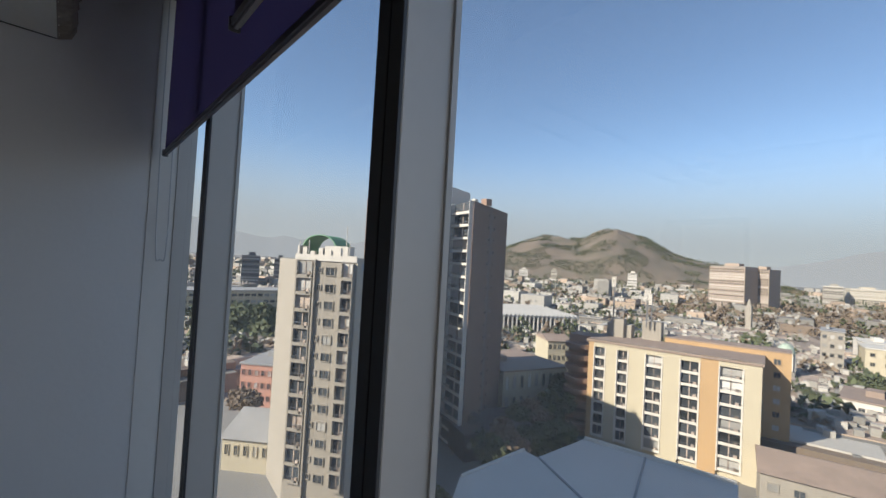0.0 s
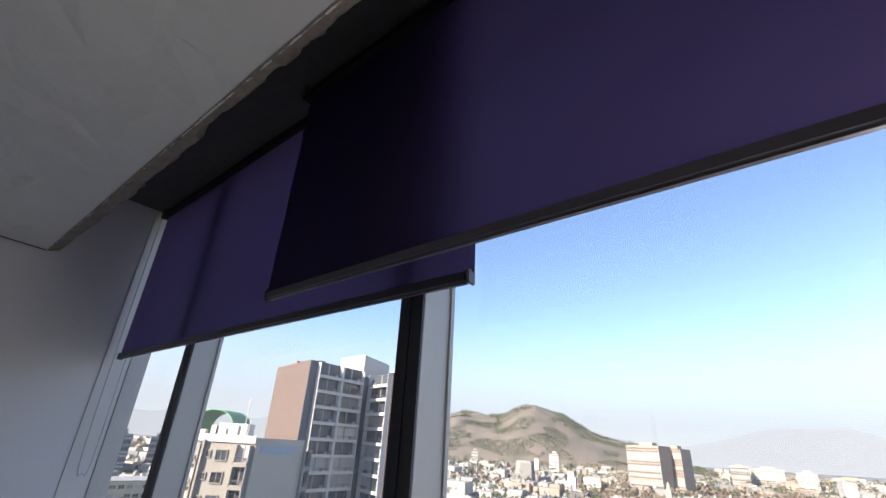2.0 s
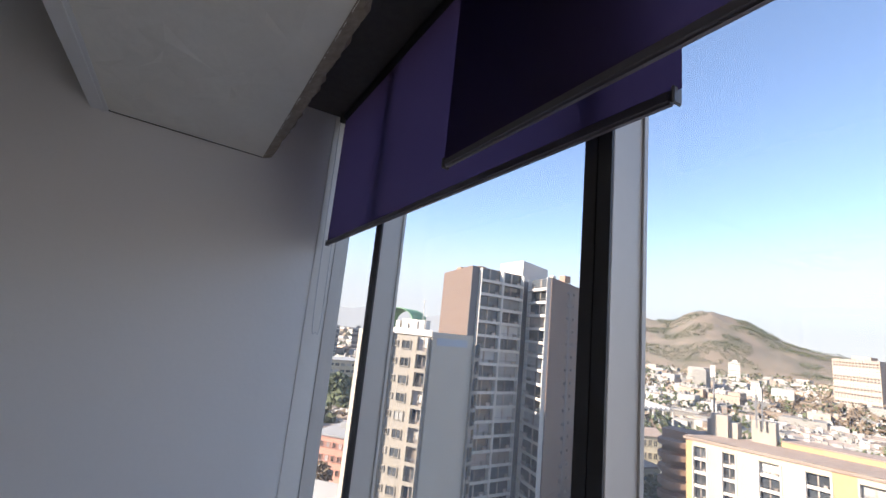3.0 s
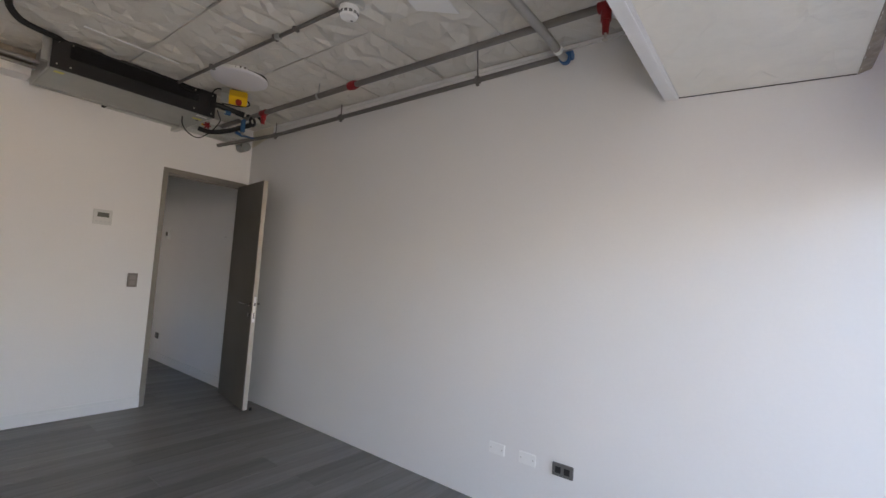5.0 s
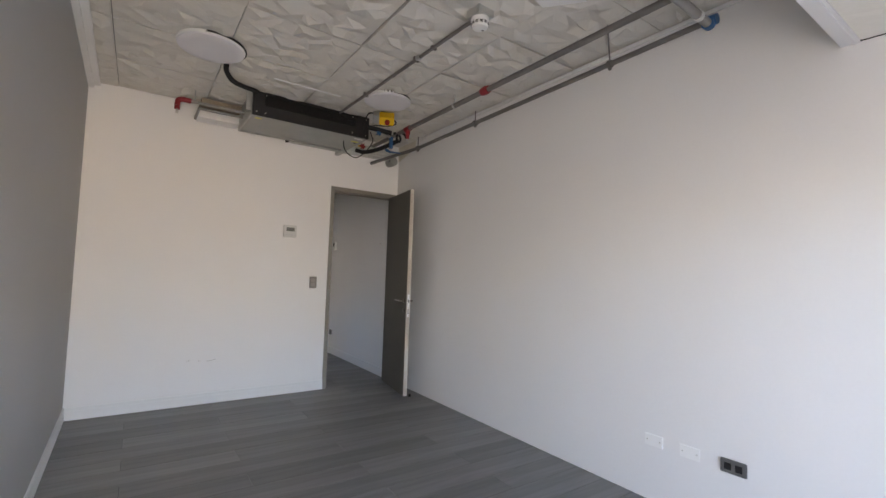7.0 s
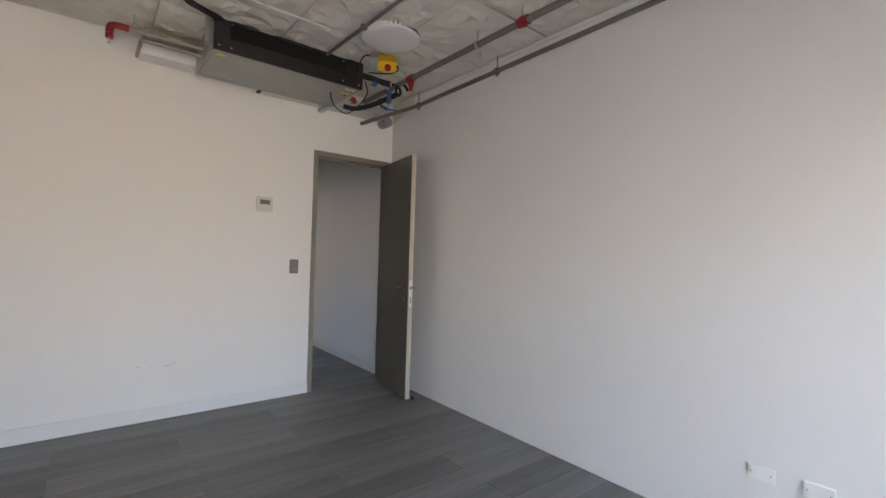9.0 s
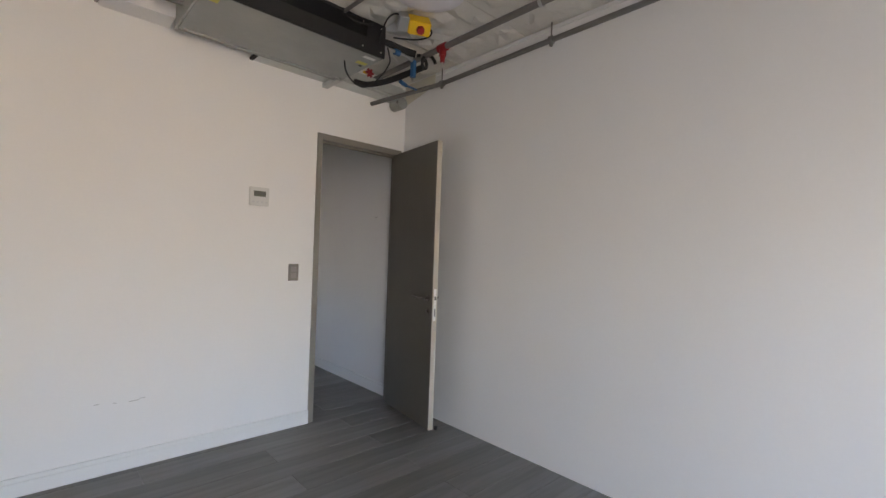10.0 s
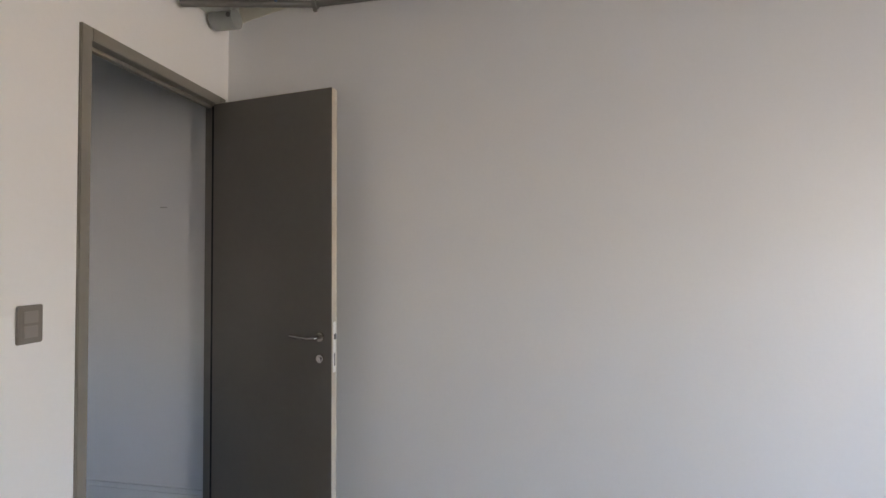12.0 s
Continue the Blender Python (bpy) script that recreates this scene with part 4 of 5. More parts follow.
def window_mesh(w, h, wall):
    key = ("w", round(w, 2), round(h, 2), wall.name)
    if key not in shared:
        t, d = 0.10, 0.16
        bm = boxes(((0, 0, 0), (t, d, h)), ((w - t, 0, 0), (w, d, h)), ((t, 0, 0), (w - t, d, t)), ((t, 0, h - t), (w - t, d, h)), ((w / 2 - 0.03, 0, t), (w / 2 + 0.03, d * 0.6, h - t)))
        pane = boxes(((t, 0.005, t), (w - t, 0.04, h - t)))
        shared[key] = (mesh_from("window", bm, wall), [mesh_from("pane", pane.copy(), m) for m in (PANE_D, CURTAIN, MIXED)])
    return shared[key]


def add_window(parent, m, x, z, w, h, wall, rng, curtain=0.25):
    fr, panes = window_mesh(w, h, wall)
    ob = new("window", fr)
    ob.parent = parent
    ob.matrix_local = m @ Matrix.Translation((x, 0.0, z))
    r = rng.random()
    pn = new("pane", panes[1] if r < curtain else panes[0])
    pn.parent = ob


def add_balcony(parent, m, x, z, w, h, wall, rng, depth=0.9):
    key = ("b", round(w, 2), round(h, 2), round(depth, 2), wall.name)
    if key not in shared:
        bm = boxes(((0, 0, -0.12), (w, depth, 0.10)), ((0, depth - 0.06, 0.10), (w, depth, 0.42)), ((0, 0, 0.10), (0.12, depth, h - 0.12)), ((w - 0.12, 0, 0.10), (w, depth, h - 0.12)))
        rail = boxes(((0.12, depth - 0.05, 0.85), (w - 0.12, depth - 0.01, 0.92)), *[((0.12 + k * (w - 0.24) / 6, depth - 0.04, 0.42), (0.15 + k * (w - 0.24) / 6, depth - 0.02, 0.85)) for k in range(1, 6)])
        shared[key] = (mesh_from("balcony", bm, wall), mesh_from("railing", rail, DARKCOL), [mesh_from("pane", boxes(((0.13, 0.01, 0.11), (w - 0.13, 0.05, h - 0.2))), mm) for mm in (PANE_D, CURTAIN, MIXED)],
                       mesh_from("partition", boxes(((w * 0.46, 0.05, 0.11), (w * 0.52, 0.12, h - 0.2)), ((w * 0.7, 0.3, 0.11), (w * 0.86, 0.55, 0.9))), MIXED))
    bal, rail, panes, post = shared[key]
    ob = new("balcony", bal)
    ob.parent = parent
    ob.matrix_local = m @ Matrix.Translation((x, 0.0, z))
    r = rng.random()
    for nm, me in (("railing", rail), ("pane", panes[1] if r < 0.22 else panes[2] if r < 0.3 else panes[0]), ("partition", post)):
        c = new(nm, me)
        c.parent = ob


rng = random.Random(5)
# tall brick-ended tower: two wings and a white lift core
tower = thing("apartment_tower", "tall brick-clad apartment tower with white balcony columns", "apartment tower")
TZ = 14.6
A, P0, R1 = ray_at(0.8317, -0.5552, 84), ray_at(0.865, -0.5018, 99), ray_at(0.7622, -0.6474, 93)
bm = B()
prism(bm, [A, P0, P0 + R1 - A, R1], GZ, TZ)
part("brick_wing", bm, BRICK_R, tower, "brown brick cladding")
m1, l1 = face_frame(A, R1)
ST = 2.62
part("dark_corner", boxes(((0.0, 0.02, GZ), (1.6, 0.10, TZ - 0.1))).copy(), DARKCOL, tower).matrix_local = m1
cw = (l1 - 1.9) / 2
for c in range(2):
    for r in range(19):
        add_balcony(tower, m1, 1.75 + c * cw, TZ - 2.7 - r * ST, cw - 0.35, ST, WHITE_R, rng)
part("white_fin", boxes(((1.75 + cw - 0.32, 0.0, GZ), (1.75 + cw - 0.05, 1.0, TZ))), WHITE_R, tower).matrix_local = m1
mb, lb = face_frame(A, P0)
bm = B()
for r in range(20):
    box(bm, (0, 0.0, TZ - 1.2 - r * ST), (lb, 0.05, TZ - 1.1 - r * ST))
    box(bm, (0, 0.0, TZ - 2.0 - r * ST), (lb * 0.7, 0.04, TZ - 1.94 - r * ST))
part("string_course", bm, mat("pale_course", (0.24, 0.185, 0.15), 0.9, grain=0.1), tower, "thin pale string courses").matrix_local = mb
Q0, BC, EN = ray_at(0.749, -0.6626, 95), ray_at(0.7193, -0.6947, 88), ray_at(0.6644, -0.7474, 107)
bm = B()
prism(bm, [Q0, BC, EN, Q0 + EN - BC], GZ, TZ - 0.6)
part("brick_wing", bm, BRICK_R, tower, "brown brick cladding in shade")
m2, l2 = face_frame(BC, Q0)
for r in range(19):
    add_balcony(tower, m2, 0.3, TZ - 3.0 - r * ST, l2 - 0.5, ST, WHITE_R, rng)
m3, l3 = face_frame(BC, EN)
bm = B()
for r in range(20):
    box(bm, (0.2, 0.0, TZ - 1.6 - r * ST), (l3 * 0.45, 0.05, TZ - 1.5 - r * ST))
    box(bm, (l3 * 0.5, 0.0, TZ - 1.6 - r * ST), (l3, 0.05, TZ - 1.5 - r * ST))
    box(bm, (0.2, 0.0, TZ - 2.6 - r * ST), (l3 * 0.36, 0.04, TZ - 2.54 - r * ST))
part("string_course", bm, mat("pale_joint", (0.20, 0.155, 0.13), 0.9, grain=0.1), tower).matrix_local = m3
part("dark_joint", boxes(((l3 * 0.455, 0.0, GZ), (l3 * 0.495, 0.06, TZ - 0.5))), DARKCOL, tower).matrix_local = m3
for r in range(19):
    for u in (0.40, 0.56):
        add_window(tower, m3, l3 * u, TZ - 2.9 - r * ST, 0.55, 0.6, DARKCOL, rng, 0.1)
part("cornice", boxes(((-0.3, -0.5, TZ - 0.62), (l3 * 0.06, 0.3, TZ - 0.2))), WHITE_R, tower).matrix_local = m3
C0, C1, C2 = ray_at(0.7948, -0.6069, 104), ray_at(0.763, -0.6464, 97), ray_at(0.7263, -0.6874, 108)
bm = B()
prism(bm, [C0, C1, C2, C0 + C2 - C1], GZ, 18.6)
part("lift_core", bm, WHITE_R, tower, "white rendered lift core")
mc, lc = face_frame(C1, C2)
part("dark_recess", boxes(((0.3, 0.01, GZ), (lc * 0.75, 0.1, TZ - 0.4))), DARKCOL, tower).matrix_local = mc
# roof clutter of the tower
for (dx, dy, d, h) in ((0.82, -0.57, 90, 0.8), (0.845, -0.535, 93, 0.7), (0.70, -0.714, 94, 0.7)):
    p = ray_at(dx, dy, d)
    part("roof_box", boxes(((p.x - 0.8, p.y - 0.8, TZ - 0.7), (p.x + 0.8, p.y + 0.8, TZ + h))), BROWN_R, tower)

# beige apartment block, near, with a blank side and a green vault on its roof
beige = thing("apartment_block", "weathered beige apartment block with green vaulted rooftop shed", "apartment block")
BZ = 0.6
b0, b1, b2, b3 = ray_at(0.9395, -0.3426, 80), ray_at(0.9279, -0.3728, 71), ray_at(0.8716, -0.4903, 66), ray_at(0.824, -0.5665, 71)
bm = B()
prism(bm, [b0, b1, b2, b3, b3 + (b0 - b1), b0 + Vector((6, -3))], GZ, BZ)
part("wall", bm, BEIGE, beige, "stained beige render")
mf, lf = face_frame(b1, b2)
for r in range(13):
    z = BZ - 2.2 - r * 2.55
    add_balcony(beige, mf, 0.5, z - 0.4, 2.7, 2.5, BEIGE, rng, 0.55)
    add_window(beige, mf, 3.9, z + 0.3, 0.7, 0.9, BEIGE, rng, 0.2)
    add_window(beige, mf, 5.2, z, 1.6, 1.35, BEIGE, rng, 0.2)
    add_balcony(beige, mf, lf - 2.2, z - 0.4, 1.9, 2.5, BEIGE, rng, 0.7)
part("rib", boxes(((3.4, 0.0, GZ), (3.65, 0.5, BZ + 0.2))), BEIGE, beige).matrix_local = mf
ms, ls = face_frame(b2, b3)
part("blank_wall", boxes(((0.0, 0.02, GZ), (ls, 0.12, BZ + 0.7))), CONC, beige, "blank grey concrete side").matrix_local = ms
part("tank_strip", boxes(((0.8, 0.121, BZ - 1.2), (ls - 1.2, 0.2, BZ - 0.1))), mat("blue_grey_panel", (0.36, 0.40, 0.44), 0.6, grain=0.05), beige).matrix_local = ms
for r in range(12):
    add_balcony(beige, ms, ls, BZ - 3.0 - r * 2.55, 1.3, 2.5, BEIGE, rng, 0.6)
part("parapet", boxes(((0, 0.0, BZ), (lf, 0.2, BZ + 0.9)), ((0.2, -3, BZ), (0.5, 0, BZ + 2.2)), ((4.5, -2.6, BZ), (8.4, -0.5, BZ + 2.3))), WHITE_R, beige).matrix_local = mf
bm = B()
for k in range(12):
    a0, a1 = math.pi * k / 12, math.pi * (k + 1) / 12
    c, r_, r2_ = 3.2, 2.9, 2.75
    pts = [(c - r_ * math.cos(a0), r_ * math.sin(a0)), (c - r_ * math.cos(a1), r_ * math.sin(a1)), (c - r2_ * math.cos(a1), r2_ * math.sin(a1)), (c - r2_ * math.cos(a0), r2_ * math.sin(a0))]
    f0 = [bm.verts.new((x, -1.0, BZ + 1.9 + z * 0.72)) for x, z in pts]
    f1 = [bm.verts.new((x, -6.0, BZ + 1.9 + z * 0.72)) for x, z in pts]
    bm.faces.new(f0)
    bm.faces.new(f1[::-1])
    for i in range(4):
        bm.faces.new((f0[i], f0[(i + 1) % 4], f1[(i + 1) % 4], f1[i]))
box(bm, (0.3, -6.0, BZ), (0.5, -1.0, BZ + 1.95))
box(bm, (5.9, -6.0, BZ), (6.1, -1.0, BZ + 1.95))
part("green_vault", bm, GREEN_R, beige, "green sheet-metal vault").matrix_local = mf
bm = B()
for x in (0.9, 2.2, 3.6, 5.0, 6.6):
    box(bm, (x, -0.9, BZ + 0.9), (x + 0.7, -0.3, BZ + 1.4 + rng.random()))
tube(bm, (7.3, -2, BZ), (7.3, -2, BZ + 5.5), 0.05, 6)
tube(bm, (6.9, -2, BZ + 5.2), (7.7, -2, BZ + 5.2), 0.04, 6)
for x in (0.4, 2.0, 8.8):
    tube(bm, (x, -0.2, BZ), (x, -0.2, BZ + 3.0), 0.06, 6)
part("roof_clutter", bm, WHITE_R, beige).matrix_local = mf

# orange and cream block
orange = thing("apartment_block", "orange and cream apartment block with columns of windows", "apartment block")
o_l, o_r = ray_at(0.5119, -0.859, 105), ray_at(0.2319, -0.9727, 100)
OZ = -13.8
mo, lo_ = face_frame(o_l, o_r)
bk = Vector((mo[0][1], mo[1][1])) * -11
bm = B()
prism(bm, [o_l, o_r, o_r + bk, o_l + bk], GZ, OZ - 0.5)
part("wall", bm, CREAM_R, orange, "cream rendered wall")
edges = [0.0, 0.035, 0.12, 0.19, 0.27, 0.37, 0.48, 0.575, 0.69, 0.785, 0.915, 1.0]
for k in range(0, 11, 2):
    a, b = edges[k] * lo_, edges[k + 1] * lo_
    part("pier", boxes(((a, 0, GZ), (b, 0.7, OZ))), ORANGE_R if k in (0, 8) else CREAM_R, orange, "orange rendered pier" if k in (0, 8) else "").matrix_local = mo
for k in range(1, 10, 2):
    a, b = edges[k] * lo_, edges[k + 1] * lo_
    part("lintel", boxes(((a, 0, OZ - 1.5), (b, 0.68, OZ))), CREAM_R, orange).matrix_local = mo
    part("window_surround", boxes(((a + 0.02, 0.60, OZ - 21.0), (a + 0.20, 0.82, OZ - 1.4)), ((b - 0.20, 0.60, OZ - 21.0), (b - 0.02, 0.82, OZ - 1.4))), WHITE_R, orange, "white window surround").matrix_local = mo
    for r in range(8):
        add_balcony(orange, mo, a + 0.2, OZ - 3.85 - r * 2.42, b - a - 0.4, 2.42, WHITE_R, rng, 0.62)
part("roof_slab", boxes(((-0.5, -11.2, OZ - 0.5), (lo_ + 0.3, 0.9, OZ))), ROOF_B, orange, "brown flat roof").matrix_local = mo
part("rear_wing", boxes(((lo_ * 0.42, -17, GZ), (lo_ + 4.5, -11.3, OZ + 0.9))), ORANGE_R, orange, "orange rear wing").matrix_local = mo
mr = mo @ Matrix.Translation((lo_ + 1.0, -11.29, 0))
for r in range(7):
    add_window(orange, mr, 0.6, OZ - 1.6 - r * 2.6, 1.3, 1.3, ORANGE_R, rng, 0.2)
part("roof_slab", boxes(((lo_ * 0.42, -17.2, OZ + 0.9), (lo_ + 4.6, -11.2, OZ + 1.15))), ROOF_B, orange).matrix_local = mo
for r in range(9):
    z = OZ - 2.8 - r * 2.55
    bm = B()
    tube(bm, (-3.2, -3.2, z), (-3.2, -3.2, z + 1.05), 3.4, 20)
    part("curved_balcony", bm, BROWN_R, orange, "curved brown balcony").matrix_local = mo
part("stair_core", boxes(((-6.0, -9, GZ), (-0.5, -3.3, OZ))), BROWN_R, orange).matrix_local = mo
for x0, x1, y0, h in ((1.0, 6.5, -9, 3.0), (8.5, 12.5, -10.5, 4.2), (2.0, 5.0, -8, 4.2)):
    part("roof_hut", boxes(((x0, y0 - 3, OZ), (x1, y0, OZ + h))), BEIGE, orange, "beige rooftop hut").matrix_local = mo
for x, h, n_ in ((2.2, 14.0, 3), (9.6, 11.5, 4), (10.6, 10.5, 2)):
    mast = part("mast", boxes(((x - 0.13, -9.60, OZ + 2.8), (x + 0.13, -9.40, OZ + h)), *[((x - 0.3, -9.52, OZ + z), (x + 0.3, -9.48, OZ + z + 0.08)) for z in (4.5, 6.0, 7.5, h - 2.6, h - 0.4)]), DARKCOL, orange, "rooftop antenna mast")
    mast.matrix_local = mo
    for k in range(n_):
        p = part("antenna_panel", boxes(((x - 0.55 + 0.36 * k, -9.3, OZ + h - 2.4), (x - 0.33 + 0.36 * k, -9.1, OZ + h))), WHITE_R, mast)
bm = B()
for k in range(7):
    box(bm, (0.6 + k * 0.8, -9.2, OZ + 4.2), (0.7 + k * 0.8, -9.1, OZ + 5.6))
box(bm, (0.4, -9.2, OZ + 5.5), (6.2, -9.1, OZ + 5.6))
part("roof_railing", bm, BROWN_R, orange).matrix_local = mo

# white membrane hall in front
hall = thing("market_hall", "low hall with pale grey membrane roof", "hall")
RZ = -27.0
pts = [ray_at(0.7151, -0.699, 59.6), ray_at(0.6155, -0.7881, 70.5), ray_at(0.59, -0.807, 68.5), ray_at(0.5138, -0.8579, 79), ray_at(0.264, -0.9645, 74.6), Vector((9, -46)), Vector((34, -38))]
bm = B()
prism(bm, pts, GZ, RZ - 0.4)
part("wall", bm, CONC, hall)
bm = B()
prism(bm, [p + (p - Vector((28, -60))).normalized() * 0.3 for p in pts], RZ - 0.4, RZ)
part("roof", bm, ROOF_W, hall, "pale membrane roof")
for a, b in ((pts[2], pts[5]), (pts[3].lerp(pts[4], 0.45), pts[5].lerp(pts[6], 0.35))):
    mm, ln = face_frame(a, b)
    part("roof_seam", boxes(((0, -0.15, RZ), (ln, 0.15, RZ + 0.14))), ROOF_G, hall).matrix_local = mm
mm, ln = face_frame(pts[3], pts[4])
part("parapet", boxes(((0, -0.3, RZ), (ln, 0.1, RZ + 0.5))), WHITE_R, hall).matrix_local = mm
mm, ln = face_frame(pts[0], pts[1])
part("parapet", boxes(((0, -0.3, RZ), (ln, 0.1, RZ + 0.3))), WHITE_R, hall).matrix_local = mm


def low_building(name, label, cat, p, q, depth, z, wall, roof, rows, cols, ww=1.3, wh=1.3, st=3.0, pitched=0.0, seed=1, first=1.9):
    g = random.Random(seed)
    ob = thing(name, label, cat)
    m, ln = face_frame(p, q)
    part("wall", boxes(((0, -depth, GZ), (ln, 0, z))), wall, ob).matrix_local = m
    bm = B()
    if pitched:
        a = [bm.verts.new(c) for c in ((-0.4, 0.5, z), (ln + 0.4, 0.5, z), (ln + 0.4, -depth - 0.5, z), (-0.4, -depth - 0.5, z), (-0.4, -depth / 2, z + pitched), (ln + 0.4, -depth / 2, z + pitched))]
        for f in ((0, 1, 5, 4), (2, 3, 4, 5), (0, 4, 3), (1, 2, 5), (0, 3, 2, 1)):
            bm.faces.new([a[i] for i in f])
    else:
        box(bm, (-0.3, -depth - 0.3, z), (ln + 0.3, 0.3, z + 0.35))
        box(bm, (ln * 0.2, -depth * 0.7, z + 0.35), (ln * 0.35, -depth * 0.4, z + 1.8))
    part("roof", bm, roof, ob).matrix_local = m
    for r in range(rows):
        for c in range(cols):
            add_window(ob, m, (c + 0.5) * ln / cols - ww / 2, z - first - wh / 2 - r * st, ww, wh, wall, g, 0.25)
    return ob


cb = low_building("terrace_building", "low cream building with brown roof and small windows", "building", ray_at(0.2305, -0.9731, 86), ray_at(-0.12, -0.99, 93), 13, -28.3, BEIGE, ROOF_B, 3, 10, 1.5, 1.3, 2.9, 2.0, 3)
low_building("old_building", "old cream stone building with tall windows", "building", ray_at(0.6575, -0.7535, 108), ray_at(0.5492, -0.8357, 121), 22, -24.3, CREAM_R, ROOF_B, 2, 9, 1.0, 3.2, 5.0, 0, 4, 2.6)
low_building("old_house", "sunlit ornate cream house", "building", ray_at(0.585, -0.812, 150), ray_at(0.545, -0.838, 153), 12, -22.5, CREAM_R, ROOF_B, 3, 5, 1.2, 1.8, 3.6, 1.5, 6)
low_building("brick_house", "low brick house coloured dark as if in shade", "building", ray_at(0.715, -0.70, 84), ray_at(0.60, -0.80, 92), 12, -31.0, SHADE_BRICK, SHADE_ROOF, 1, 8, 1.2, 1.4, 3.0, 0, 8)
low_building("pink_building", "pink rendered building with small dark windows", "building", ray_at(0.9589, -0.2838, 118), ray_at(0.925, -0.38, 112), 20, -26.0, PINK_R, ROOF_G, 3, 8, 1.0, 1.5, 3.0, 0, 9)
low_building("shed_building", "grey pitched shed roof building", "building", ray_at(0.965, -0.26, 84), ray_at(0.915, -0.40, 78), 14, -30.5, CREAM_R, ROOF_G, 1, 8, 0.8, 1.8, 3.0, 3.0, 10)
low_building("white_building", "white rendered low building", "building", ray_at(0.10, -0.995, 250), ray_at(0.02, -1.0, 255), 20, -22, WHITE_R, ROOF_W, 3, 8, 1.6, 1.4, 3.2, 0, 12)
low_building("white_building", "white stepped building with flat roofs", "building", ray_at(0.13, -0.99, 150), ray_at(-0.02, -1.0, 150), 18, -27, WHITE_R, ROOF_B, 2, 8, 1.4, 1.2, 3.0, 0, 13)
low_building("office_building", "long ochre office building with horizontal bands", "building", ray_at(0.985, -0.17, 230), ray_at(0.93, -0.36, 240), 20, -18, CREAM_R, ROOF_G, 5, 16, 2.4, 1.5, 3.2, 0, 14)
low_building("bank_building", "pale stone building with rows of windows", "building", ray_at(0.155, -0.988, 215), ray_at(0.125, -0.992, 215), 16, -16, BEIGE, ROOF_G, 5, 3, 1.3, 1.5, 3.3, 0, 15)
low_building("market_building", "long white market building", "building", ray_at(0.10, -0.995, 210), ray_at(-0.1, -0.99, 220), 16, -20, CREAM_R, ROOF_W, 2, 12, 1.4, 1.4, 3.2, 0, 16)

# station hall: long low roof on columns
st_l, st_r = ray_at(0.69, -0.724, 235), ray_at(0.5315, -0.8471, 255)
mst, lst = face_frame(st_l, st_r)
stn = thing("station_hall", "long station canopy on columns", "station")
bm = B()
for k in range(22):
    x0 = k * lst / 22
    vs = [bm.verts.new(c) for c in ((x0, 0, -25.5), (x0 + lst / 22, 0, -25.5), (x0 + lst / 22, -60, -25.5), (x0, -60, -25.5), (x0 + lst / 44, 0, -24.0), (x0 + lst / 44, -60, -24.0))]
    for f in ((0, 1, 4), (1, 2, 5, 4), (2, 3, 5), (3, 0, 4, 5)):
        bm.faces.new([vs[i] for i in f])
part("roof", bm, ROOF_G, stn, "ribbed grey sawtooth roof").matrix_local = mst
for k in range(23):
    part("column", boxes(((k * lst / 22 - 0.35, -0.8, GZ), (k * lst / 22 + 0.35, -0.1, -25.5))), WHITE_R, stn).matrix_local = mst
part("back_wall", boxes(((0, -60, GZ), (lst, -58, -25.6))), DARKCOL, stn).matrix_local = mst

# twin slab towers far off
def far_tower(p, q, depth, z, wall, rows, cols, label, seed):
    g = random.Random(seed)
    ob = thing("apartment_tower", label, "apartment tower", group="far apartment towers")
    cols *= 2
    m, ln = face_frame(p, q)
    part("wall", boxes(((0, -depth, GZ), (ln, 0, z))), wall, ob).matrix_local = m
    st = (z - GZ) / (rows + 0.5)
    for r in range(rows):
        part("floor_band", boxes(((0, 0, z - (r + 1) * st), (ln, 0.5, z - (r + 1) * st + st * 0.45))), wall, ob).matrix_local = m
        part("window_band", boxes(((0.5, 0, z - (r + 1) * st + st * 0.451), (ln - 0.5, 0.1, z - r * st - st * 0.01))), CURTAIN if g.random() < 0.5 else PANE_D, ob).matrix_local = m
    for c in range(cols + 1):
        part("pier", boxes(((c * (ln - 0.6) / cols, 0, GZ), (c * (ln - 0.6) / cols + 0.6, 0.6, z))), wall, ob).matrix_local = m
    part("roof_box", boxes(((ln * 0.35, -depth * 0.6, z), (ln * 0.75, -depth * 0.2, z + 3))), wall, ob).matrix_local = m
    return ob


far_tower(ray_at(0.3166, -0.9486, 540), ray_at(0.262, -0.965, 525), 26, 13.5, SLAB_R, 20, 7, "far beige apartment slab with white floor bands", 1)
far_tower(ray_at(0.258, -0.966, 552), ray_at(0.2266, -0.974, 545), 26, 12.0, SLAB_R, 19, 4, "far beige apartment slab beside a twin", 2)
far_tower(ray_at(0.154, -0.988, 900), ray_at(0.128, -0.992, 900), 30, -2.0, BEIGE, 12, 5, "far pale apartment slab", 3)
far_tower(ray_at(0.120, -0.993, 930), ray_at(0.078, -0.997, 940), 30, -4.0, CONC, 11, 6, "far grey apartment slab", 4)
far_tower(ray_at(0.062, -0.998, 900), ray_at(0.035, -0.999, 900), 30, -6.0, WHITE_R, 11, 4, "far white apartment slab", 5)
far_tower(ray_at(0.452, -0.892, 900), ray_at(0.436, -0.90, 900), 20, 1.0, WHITE_R, 13, 3, "far slim white tower", 6)
far_tower(ray_at(0.962, -0.272, 420), ray_at(0.952, -0.305, 420), 20, -2.0, DARKCOL, 14, 3, "far dark grey tower in haze", 7)
